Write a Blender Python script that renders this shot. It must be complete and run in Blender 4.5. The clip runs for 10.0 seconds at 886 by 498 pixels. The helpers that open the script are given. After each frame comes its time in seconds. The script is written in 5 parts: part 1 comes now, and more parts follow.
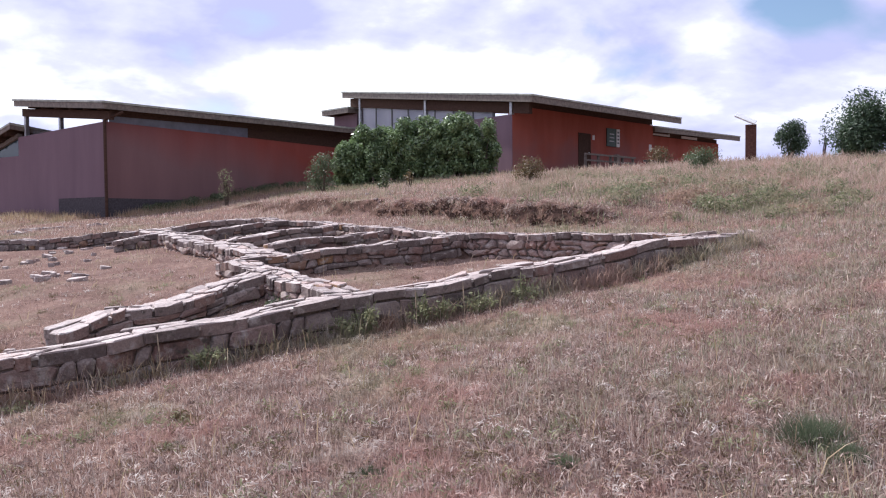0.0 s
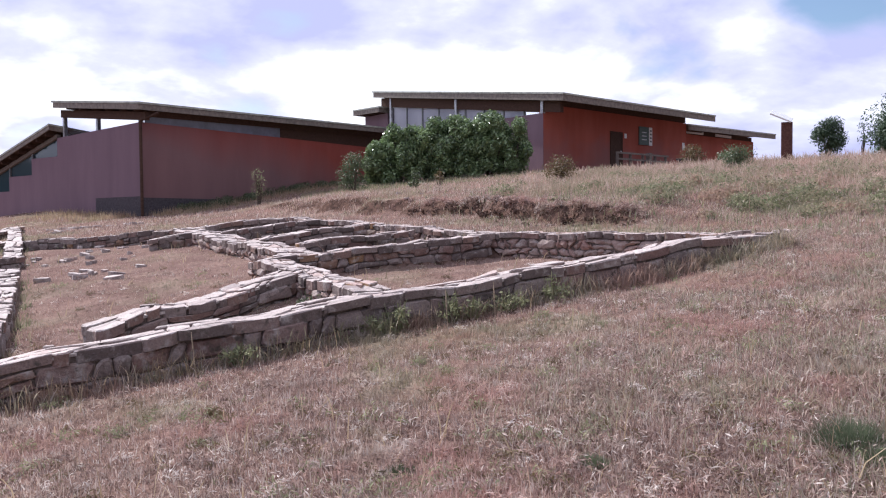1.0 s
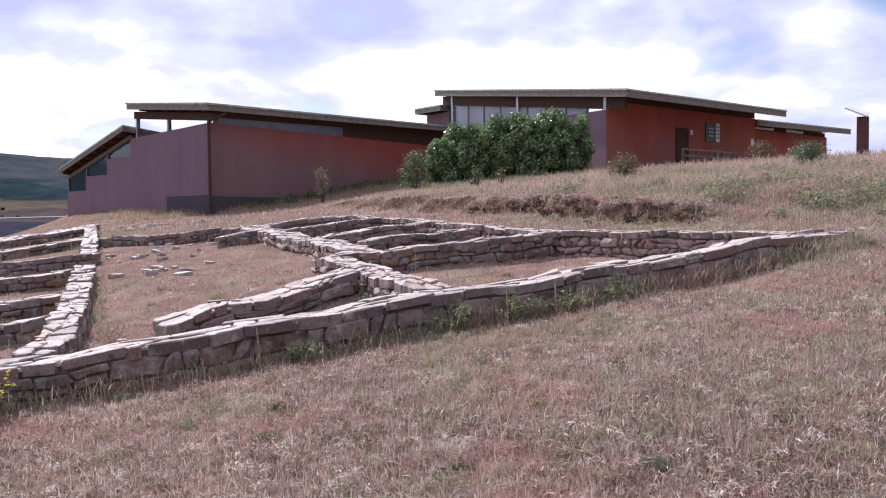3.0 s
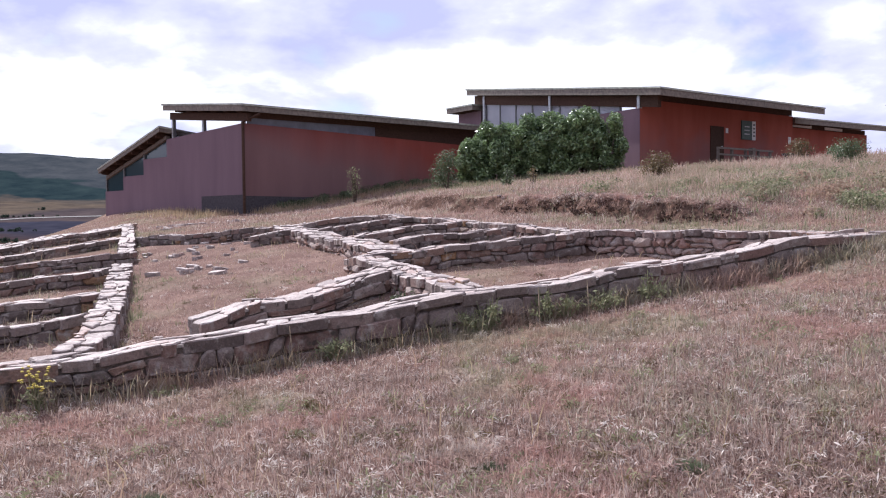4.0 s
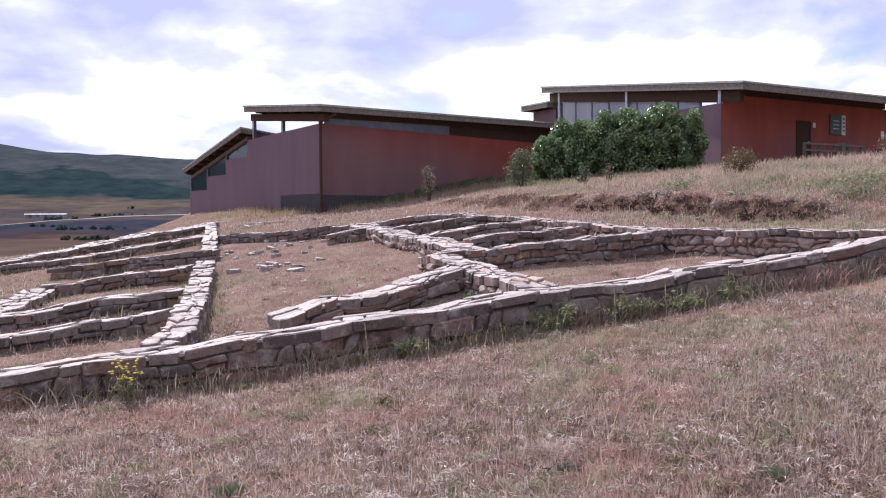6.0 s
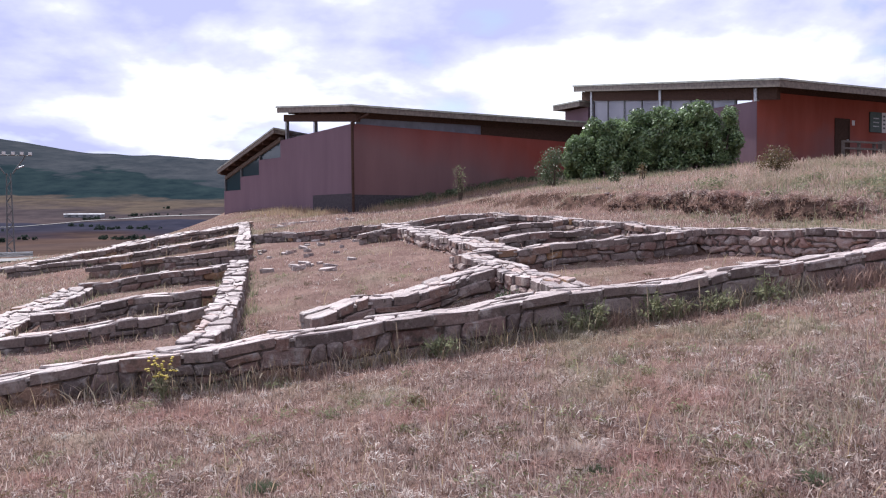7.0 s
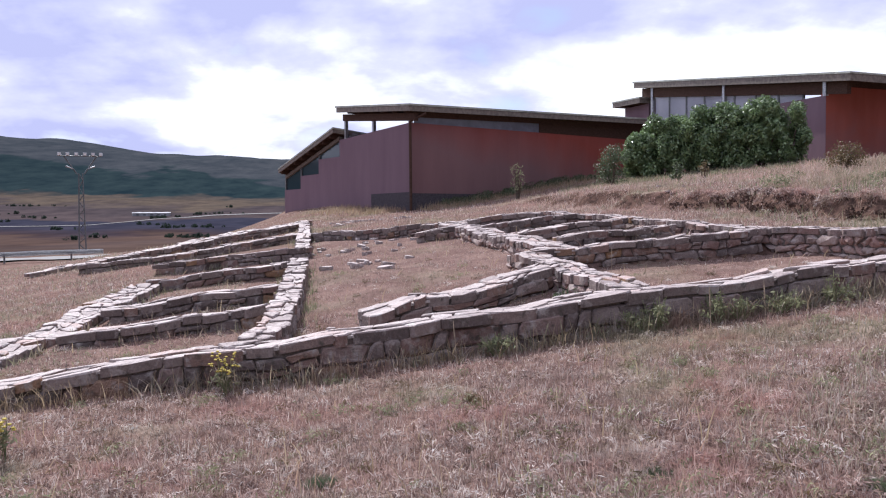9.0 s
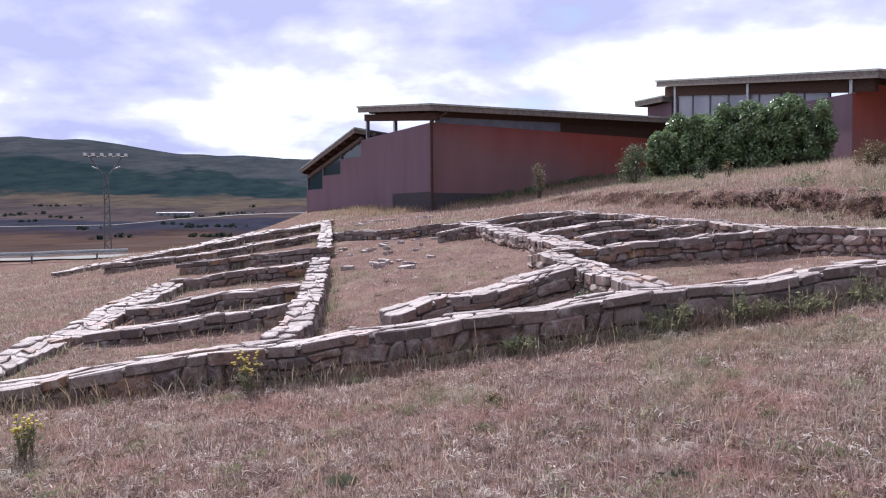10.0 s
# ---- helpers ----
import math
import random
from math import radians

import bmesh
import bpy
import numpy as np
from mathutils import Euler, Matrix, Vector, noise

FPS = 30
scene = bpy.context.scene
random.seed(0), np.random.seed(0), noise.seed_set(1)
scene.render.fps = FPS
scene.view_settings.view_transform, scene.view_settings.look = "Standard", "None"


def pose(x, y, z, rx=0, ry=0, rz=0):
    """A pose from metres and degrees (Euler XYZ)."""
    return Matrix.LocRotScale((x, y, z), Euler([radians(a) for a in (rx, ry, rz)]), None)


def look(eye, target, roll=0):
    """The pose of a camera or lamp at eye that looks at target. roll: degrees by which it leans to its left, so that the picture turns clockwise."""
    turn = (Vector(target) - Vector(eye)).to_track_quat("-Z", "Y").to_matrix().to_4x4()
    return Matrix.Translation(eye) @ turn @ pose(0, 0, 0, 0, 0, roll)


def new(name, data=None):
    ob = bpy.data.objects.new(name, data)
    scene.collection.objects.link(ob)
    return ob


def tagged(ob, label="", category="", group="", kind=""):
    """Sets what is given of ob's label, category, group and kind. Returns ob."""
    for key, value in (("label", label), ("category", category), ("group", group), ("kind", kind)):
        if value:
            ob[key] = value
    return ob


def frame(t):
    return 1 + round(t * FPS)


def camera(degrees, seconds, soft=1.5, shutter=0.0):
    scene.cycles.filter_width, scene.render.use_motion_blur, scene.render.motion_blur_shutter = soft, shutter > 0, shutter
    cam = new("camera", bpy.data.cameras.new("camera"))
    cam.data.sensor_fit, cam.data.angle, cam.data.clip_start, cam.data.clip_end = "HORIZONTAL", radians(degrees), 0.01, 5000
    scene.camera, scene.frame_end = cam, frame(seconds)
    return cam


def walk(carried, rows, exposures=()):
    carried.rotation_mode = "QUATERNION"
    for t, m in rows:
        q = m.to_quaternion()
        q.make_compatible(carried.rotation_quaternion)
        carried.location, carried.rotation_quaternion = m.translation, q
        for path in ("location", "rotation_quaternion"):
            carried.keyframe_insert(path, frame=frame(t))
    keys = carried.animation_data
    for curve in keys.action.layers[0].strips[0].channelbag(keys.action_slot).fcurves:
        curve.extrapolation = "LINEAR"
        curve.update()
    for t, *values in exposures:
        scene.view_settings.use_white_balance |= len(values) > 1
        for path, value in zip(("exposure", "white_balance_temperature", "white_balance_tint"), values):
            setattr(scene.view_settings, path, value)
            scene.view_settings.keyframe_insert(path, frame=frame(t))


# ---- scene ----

# ---------------------------------------------------------------- camera: it stands still and pans to the left
cam = camera(59.0, 10.0, soft=1.15)
EYE = (0.0, 0.0, 1.6)
ROWS = [  # seconds, yaw, pitch, roll
    (0.0, -29.42, -1.99, -0.55), (0.5, -28.38, -2.00, -0.55), (1.0, -27.19, -2.03, -0.54), (1.5, -26.02, -2.07, -0.53),
    (2.0, -24.79, -2.09, -0.52), (2.5, -23.63, -2.11, -0.51), (4.0, -20.42, -2.15, -0.50), (4.5, -18.60, -2.16, -0.50),
    (5.0, -17.39, -2.19, -0.51), (5.5, -16.21, -2.21, -0.51), (7.0, -12.73, -2.22, -0.53), (7.5, -11.69, -2.23, -0.53),
    (8.0, -10.73, -2.26, -0.53), (8.5, -9.43, -2.27, -0.53), (9.0, -8.54, -2.29, -0.54), (9.5, -7.77, -2.29, -0.56),
    (10.0, -6.99, -2.30, -0.57),
]
walk(cam, [(t, pose(*EYE, 90 + p, -r, y)) for t, y, p, r in ROWS], [(0.0, 0.33, 6000, 13), (5.0, 0.36, 6000, 13), (10.0, 0.24, 5900, 13)])

# ---------------------------------------------------------------- light: high sun behind thin cloud, ahead and to the left
SUN_BEARING, SUN_HEIGHT = -20.0, 42.0
world = bpy.data.worlds.new("sky")
scene.world = world
world.use_nodes = True
W = world.node_tree.nodes
WL = world.node_tree.links
W.clear()


def wnode(kind, **values):
    n = W.new(kind)
    for k, v in values.items():
        n.inputs[k].default_value = v
    return n


sky = W.new("ShaderNodeTexSky")
sky.sky_type, sky.sun_disc = "NISHITA", False
sky.sun_elevation, sky.sun_rotation = radians(SUN_HEIGHT), radians(SUN_BEARING)
sky_bg = W.new("ShaderNodeBackground")
sky_bg.inputs["Strength"].default_value = 0.11
WL.new(sky.outputs[0], sky_bg.inputs["Color"])
# a layer of cloud: the direction is carried onto a flat sheet overhead, so that clouds flatten towards the horizon
tc = W.new("ShaderNodeTexCoord")
sep = W.new("ShaderNodeSeparateXYZ")
WL.new(tc.outputs["Generated"], sep.inputs[0])
up = W.new("ShaderNodeMath")
up.operation = "MAXIMUM"
up.inputs[1].default_value = 0.0
WL.new(sep.outputs["Z"], up.inputs[0])
lift = W.new("ShaderNodeMath")
lift.operation = "ADD"
lift.inputs[1].default_value = 0.30
WL.new(up.outputs[0], lift.inputs[0])
comb = W.new("ShaderNodeCombineXYZ")
for axis in "XY":
    dv = W.new("ShaderNodeMath")
    dv.operation = "DIVIDE"
    WL.new(sep.outputs[axis], dv.inputs[0])
    WL.new(lift.outputs[0], dv.inputs[1])
    WL.new(dv.outputs[0], comb.inputs[axis])
big = wnode("ShaderNodeTexNoise", Scale=1.7, Detail=6.0, Roughness=0.5, Distortion=0.2)
fine = wnode("ShaderNodeTexNoise", Scale=5.0, Detail=6.0, Roughness=0.55)
WL.new(comb.outputs[0], big.inputs["Vector"])
WL.new(comb.outputs[0], fine.inputs["Vector"])
both = W.new("ShaderNodeMath")
both.operation = "MULTIPLY_ADD"
both.inputs[1].default_value = 0.35
WL.new(fine.outputs["Fac"], both.inputs[0])
WL.new(big.outputs["Fac"], both.inputs[2])
shade = W.new("ShaderNodeValToRGB")
e = shade.color_ramp.elements
e[0].position, e[0].color = 0.50, (0.50, 0.51, 0.74, 1)
e[1].position, e[1].color = 0.73, (1.05, 1.05, 1.06, 1)
mid = e.new(0.625)
mid.color = (0.70, 0.70, 0.88, 1)


def lobe(b, el, inner, outer, amount):
    """A soft round part of the sky about one direction, worth amount at its middle."""
    d = W.new("ShaderNodeVectorMath")
    d.operation = "DOT_PRODUCT"
    d.inputs[1].default_value = (math.sin(radians(b)) * math.cos(radians(el)), math.cos(radians(b)) * math.cos(radians(el)), math.sin(radians(el)))
    WL.new(tc.outputs["Generated"], d.inputs[0])
    r = W.new("ShaderNodeMapRange")
    r.interpolation_type = "SMOOTHSTEP"
    r.inputs["From Min"].default_value, r.inputs["From Max"].default_value = math.cos(radians(outer)), math.cos(radians(inner))
    r.inputs["To Max"].default_value = amount
    WL.new(d.outputs["Value"], r.inputs["Value"])
    return r.outputs[0]


def total(*sockets):
    got = sockets[0]
    for k in sockets[1:]:
        n = W.new("ShaderNodeMath")
        n.operation = "ADD"
        WL.new(got, n.inputs[0])
        WL.new(k, n.inputs[1])
        got = n.outputs[0]
    return got


# the cloud deck is grey overhead and bright low down over the museum; a blue break to the east
deck = W.new("ShaderNodeMapRange")
deck.inputs["From Min"].default_value, deck.inputs["From Max"].default_value = 0.16, 0.25
deck.inputs["To Min"].default_value, deck.inputs["To Max"].default_value = 0.025, -0.14
WL.new(sep.outputs["Z"], deck.inputs["Value"])
thin_ = W.new("ShaderNodeMapRange")
thin_.inputs["From Min"].default_value, thin_.inputs["From Max"].default_value = 0.32, 0.55
thin_.inputs["To Max"].default_value = 0.12
WL.new(sep.outputs["Z"], thin_.inputs["Value"])
WL.new(total(both.outputs[0], deck.outputs[0], thin_.outputs[0], lobe(-20, 4, 2, 13, -0.17), lobe(53, 6, 1, 9, -0.13), lobe(36.5, 12, 1, 3.5, -0.05), lobe(38, 15, 1, 8, 0.07)), shade.inputs["Fac"])
cloud_bg = W.new("ShaderNodeBackground")
# clouds are bright towards the sun and dull away from it
to_sun = W.new("ShaderNodeVectorMath")
to_sun.operation = "DOT_PRODUCT"
to_sun.inputs[1].default_value = (math.sin(radians(SUN_BEARING)) * math.cos(radians(SUN_HEIGHT)), math.cos(radians(SUN_BEARING)) * math.cos(radians(SUN_HEIGHT)), math.sin(radians(SUN_HEIGHT)))
WL.new(tc.outputs["Generated"], to_sun.inputs[0])
glow = W.new("ShaderNodeMapRange")
glow.inputs["From Min"].default_value, glow.inputs["From Max"].default_value = -0.55, 0.25
glow.inputs["To Min"].default_value, glow.inputs["To Max"].default_value = 0.20, 1.0
WL.new(to_sun.outputs["Value"], glow.inputs["Value"])
WL.new(glow.outputs[0], cloud_bg.inputs["Strength"])
WL.new(shade.outputs[0], cloud_bg.inputs["Color"])
cover = W.new("ShaderNodeMapRange")
cover.inputs["From Min"].default_value, cover.inputs["From Max"].default_value = 0.30, 0.42
WL.new(total(big.outputs["Fac"], lobe(53, 17.5, 1, 7, -0.30)), cover.inputs["Value"])
mix = W.new("ShaderNodeMixShader")
WL.new(cover.outputs[0], mix.inputs[0])
WL.new(sky_bg.outputs[0], mix.inputs[1])
WL.new(cloud_bg.outputs[0], mix.inputs[2])
out = W.new("ShaderNodeOutputWorld")
WL.new(mix.outputs[0], out.inputs[0])

sun = new("sun", bpy.data.lights.new("sun", "SUN"))
sun.data.energy, sun.data.angle, sun.data.color = 5.0, radians(0.8), (1.0, 0.95, 0.88)
sb, sh = radians(SUN_BEARING), radians(SUN_HEIGHT)
sun.matrix_world = look((math.sin(sb) * math.cos(sh) * 60, math.cos(sb) * math.cos(sh) * 60, math.sin(sh) * 60), (0, 0, 0))


# ---------------------------------------------------------------- materials
class Mat:
    """A small builder of node materials."""

    def __init__(self, name, rough=0.9, metal=0.0):
        self.m = bpy.data.materials.new(name)
        self.m.use_nodes = True
        self.n, self.l = self.m.node_tree.nodes, self.m.node_tree.links
        self.b = self.n["Principled BSDF"]
        self.b.inputs["Roughness"].default_value, self.b.inputs["Metallic"].default_value = rough, metal
        self.b.inputs["Specular IOR Level"].default_value = 0.5 if rough < 0.8 else (0.12 if rough < 0.94 else 0.0)
        self.geo = self.n.new("ShaderNodeNewGeometry")
        self.obj = self.n.new("ShaderNodeObjectInfo")

    def noise(self, scale, detail=4.0, rough=0.55, vector=None, stretch=None):
        t = self.n.new("ShaderNodeTexNoise")
        t.inputs["Scale"].default_value, t.inputs["Detail"].default_value, t.inputs["Roughness"].default_value = scale, detail, rough
        v = vector or self.geo.outputs["Position"]
        if stretch:
            mp = self.n.new("ShaderNodeMapping")
            mp.inputs["Scale"].default_value = stretch
            self.l.new(v, mp.inputs["Vector"])
            v = mp.outputs["Vector"]
        self.l.new(v, t.inputs["Vector"])
        return t.outputs["Fac"]

    def ramp(self, fac, *stops):
        r = self.n.new("ShaderNodeValToRGB")
        el = r.color_ramp.elements
        while len(el) < len(stops):
            el.new(0.5)
        for i, (p, c) in enumerate(stops):
            el[i].position, el[i].color = p, (*c, 1)
        self.l.new(fac, r.inputs["Fac"])
        return r.outputs["Color"]

    def mix(self, fac, a, b, how="MIX"):
        x = self.n.new("ShaderNodeMix")
        x.data_type, x.blend_type = "RGBA", how
        for sock, val in ((x.inputs[0], fac), (x.inputs[6], a), (x.inputs[7], b)):
            if isinstance(val, (int, float)):
                sock.default_value = val
            elif isinstance(val, tuple):
                sock.default_value = (*val, 1)
            else:
                self.l.new(val, sock)
        return x.outputs[2]

    def span(self, value, a, b):
        r = self.n.new("ShaderNodeMapRange")
        r.inputs["From Min"].default_value, r.inputs["From Max"].default_value = a, b
        self.l.new(value, r.inputs["Value"])
        return r.outputs[0]

    def math(self, op, a, b=0.0):
        x = self.n.new("ShaderNodeMath")
        x.operation = op
        for s, v in zip(x.inputs, (a, b)):
            if isinstance(v, (int, float)):
                s.default_value = v
            else:
                self.l.new(v, s)
        return x.outputs[0]

    def done(self, colour, bump=None, strength=0.3, distance=0.02):
        if isinstance(colour, tuple):
            self.b.inputs["Base Color"].default_value = (*colour, 1)
        else:
            self.l.new(colour, self.b.inputs["Base Color"])
        if bump is not None:
            bp = self.n.new("ShaderNodeBump")
            bp.inputs["Strength"].default_value, bp.inputs["Distance"].default_value = strength, distance
            self.l.new(bump, bp.inputs["Height"])
            self.l.new(bp.outputs[0], self.b.inputs["Normal"])
        return self.m

    def thin(self, colour, share):
        """Blades and leaves let part of the light through."""
        t = self.n.new("ShaderNodeBsdfTranslucent")
        if isinstance(colour, tuple):
            t.inputs["Color"].default_value = (*colour, 1)
        else:
            self.l.new(colour, t.inputs["Color"])
        x = self.n.new("ShaderNodeMixShader")
        x.inputs[0].default_value = share
        self.l.new(self.b.outputs[0], x.inputs[1])
        self.l.new(t.outputs[0], x.inputs[2])
        self.l.new(x.outputs[0], self.n["Material Output"].inputs["Surface"])
        return self.m


def stone_material(name, rough, tones, lichen, stain):
    k = Mat(name, rough)
    tone = k.ramp(k.obj.outputs["Random"], *tones)
    own = k.n.new("ShaderNodeVectorMath")
    own.operation = "ADD"
    shift = k.n.new("ShaderNodeCombineXYZ")
    k.l.new(k.math("MULTIPLY", k.obj.outputs["Random"], 57.0), shift.inputs["X"])
    k.l.new(k.geo.outputs["Position"], own.inputs[0])
    k.l.new(shift.outputs[0], own.inputs[1])
    v = own.outputs[0]
    grain = k.noise(45, 6, 0.7, v)
    chips = k.noise(12, 5, 0.65, v)
    c = k.mix(0.6, tone, k.ramp(grain, (0.3, (0.5, 0.47, 0.47)), (0.7, (1.3, 1.26, 1.24))), "MULTIPLY")
    c = k.mix(k.span(k.noise(7, 5, 0.65, v), 0.53, 0.68), c, lichen)
    c = k.mix(k.math("MULTIPLY", k.span(k.noise(9, 4, 0.6), 0.57, 0.70), stain), c, (0.10, 0.088, 0.075))
    h = k.math("ADD", k.math("MULTIPLY", grain, 0.5), chips)
    return k.done(c, h, 0.9, 0.025)


def mortar_material():
    k = Mat("shaded_joint_mortar", 1.0)
    g = k.noise(30, 5, 0.7)
    # darkened so that the shadow in the recessed joints is part of the colour
    return k.done(k.ramp(g, (0.3, (0.085, 0.07, 0.06)), (0.7, (0.24, 0.20, 0.18))), g, 0.8, 0.02)


def render_material():
    """Oxide-red render of the museum's walls, paler and greyer in blotches and towards the bottom."""
    k = Mat("red_render", 0.85)
    sep_ = k.n.new("ShaderNodeSeparateXYZ")
    k.l.new(k.geo.outputs["Position"], sep_.inputs[0])
    streak = k.noise(1.1, 4, 0.6, stretch=(1, 1, 0.18))
    blot = k.noise(0.45, 3, 0.5)
    c = k.ramp(streak, (0.3, (0.34, 0.092, 0.066)), (0.7, (0.43, 0.128, 0.094)))
    low = k.math("ADD", k.math("MULTIPLY", k.math("SUBTRACT", 5.9, sep_.outputs["Z"]), 0.22), blot)
    c = k.mix(k.math("MULTIPLY", k.span(low, 0.36, 0.72), 0.8), c, (0.27, 0.135, 0.13))
    g = k.noise(40, 4, 0.6)
    c = k.mix(0.25, c, k.ramp(g, (0.3, (0.7, 0.7, 0.7)), (0.7, (1.2, 1.2, 1.2))), "MULTIPLY")
    return k.done(c, g, 0.25, 0.01)


def greyed_red_material():
    """The same render, greyer towards the bottom and the left, with an uneven edge."""
    k = Mat("greyed_red_render", 0.85)
    s_ = k.n.new("ShaderNodeSeparateXYZ")
    k.l.new(k.geo.outputs["Position"], s_.inputs[0])
    edge = k.math("ADD", s_.outputs["Z"], k.math("MULTIPLY", k.noise(0.35, 4, 0.6, stretch=(1, 1, 0.4)), 2.2))
    along = k.math("MULTIPLY", s_.outputs["X"], -0.17)
    red = k.ramp(k.noise(1.1, 4, 0.6, stretch=(1, 1, 0.18)), (0.3, (0.27, 0.068, 0.055)), (0.7, (0.33, 0.086, 0.07)))
    grey = k.ramp(k.noise(0.9, 4, 0.6, stretch=(1, 1, 0.15)), (0.3, (0.215, 0.122, 0.128)), (0.7, (0.26, 0.15, 0.155)))
    c = k.mix(k.span(k.math("SUBTRACT", edge, along), 6.9, 9.4), grey, red)
    g = k.noise(40, 4, 0.6)
    c = k.mix(0.25, c, k.ramp(g, (0.3, (0.7, 0.7, 0.7)), (0.7, (1.2, 1.2, 1.2))), "MULTIPLY")
    return k.done(c, g, 0.25, 0.01)


def mauve_material():
    k = Mat("mauve_render", 0.85)
    streak = k.noise(0.9, 4, 0.6, stretch=(1, 1, 0.15))
    c = k.ramp(streak, (0.3, (0.185, 0.124, 0.152)), (0.7, (0.24, 0.162, 0.195)))
    g = k.noise(40, 4, 0.6)
    c = k.mix(0.25, c, k.ramp(g, (0.3, (0.7, 0.7, 0.7)), (0.7, (1.2, 1.2, 1.2))), "MULTIPLY")
    return k.done(c, g, 0.25, 0.01)


def plain(name, colour, rough=0.7, metal=0.0, scale=14, depth=0.35):
    k = Mat(name, rough, metal)
    g = k.noise(scale, 4, 0.6)
    lo, hi = tuple(v * (1 - depth) for v in colour), tuple(min(1, v * (1 + depth)) for v in colour)
    return k.done(k.ramp(g, (0.3, lo), (0.7, hi)), g, 0.15, 0.01)


def timber(name, colour):
    k = Mat(name, 0.8)
    g = k.noise(9, 5, 0.6, stretch=(1, 1, 4))
    lo, hi = tuple(v * 0.55 for v in colour), tuple(v * 1.35 for v in colour)
    return k.done(k.ramp(g, (0.3, lo), (0.7, hi)), g, 0.3, 0.01)


def glass_material():
    k = Mat("window_glass", 0.03)
    k.b.inputs["Base Color"].default_value = (0.92, 0.93, 0.97, 1)
    k.b.inputs["Transmission Weight"].default_value = 1.0
    k.b.inputs["IOR"].default_value = 1.1
    return k.m


def pale_pane_material():
    """Pale panes that let daylight through, sky reflection and blinds put into their colour."""
    k = Mat("pale_window_glass", 0.12)
    c = k.ramp(k.noise(0.7, 3, 0.5), (0.3, (0.56, 0.57, 0.66)), (0.7, (0.72, 0.72, 0.80)))
    k.done(c)
    return k.thin(c, 0.55)


def dark_glass_material():
    k = Mat("dark_glass", 0.06)
    k.b.inputs["Base Color"].default_value = (0.03, 0.05, 0.06, 1)
    return k.m


def leaf_material(name, lo, hi, rough=0.45, through_=0.3):
    k = Mat(name, rough)
    c = k.ramp(k.geo.outputs["Random Per Island"], (0.0, lo), (1.0, hi))
    c = k.mix(k.span(k.noise(2.2, 3), 0.35, 0.7), c, tuple(v * 1.3 for v in hi))
    k.done(c)
    return k.thin(c, through_)


def grass_material(name, *tones):
    k = Mat(name, 0.95)
    r = k.geo.outputs["Random Per Island"]
    c = k.ramp(r, *[(i / (len(tones) - 1), t) for i, t in enumerate(tones)])
    c = k.mix(k.math("MULTIPLY", k.span(k.noise(0.45, 4, 0.6), 0.52, 0.66), 0.7), c, (0.24, 0.235, 0.145))
    c = k.mix(k.math("MULTIPLY", k.span(k.noise(1.3, 4, 0.6), 0.55, 0.75), 0.5), c, (0.52, 0.42, 0.35))
    c = k.mix(k.math("MULTIPLY", k.span(k.noise(2.6, 4, 0.6), 0.55, 0.72), 0.55), c, (0.14, 0.085, 0.075))
    c = k.mix(k.math("MULTIPLY", k.span(k.noise(0.8, 4, 0.6, stretch=(1, 1.3, 1)), 0.52, 0.64), 0.55), c, (0.50, 0.295, 0.26))
    c = k.mix(k.math("MULTIPLY", k.span(k.noise(5.5, 3, 0.6), 0.56, 0.70), 0.6), c, (0.62, 0.55, 0.50))
    k.done(c)
    return k.thin(c, 0.38)


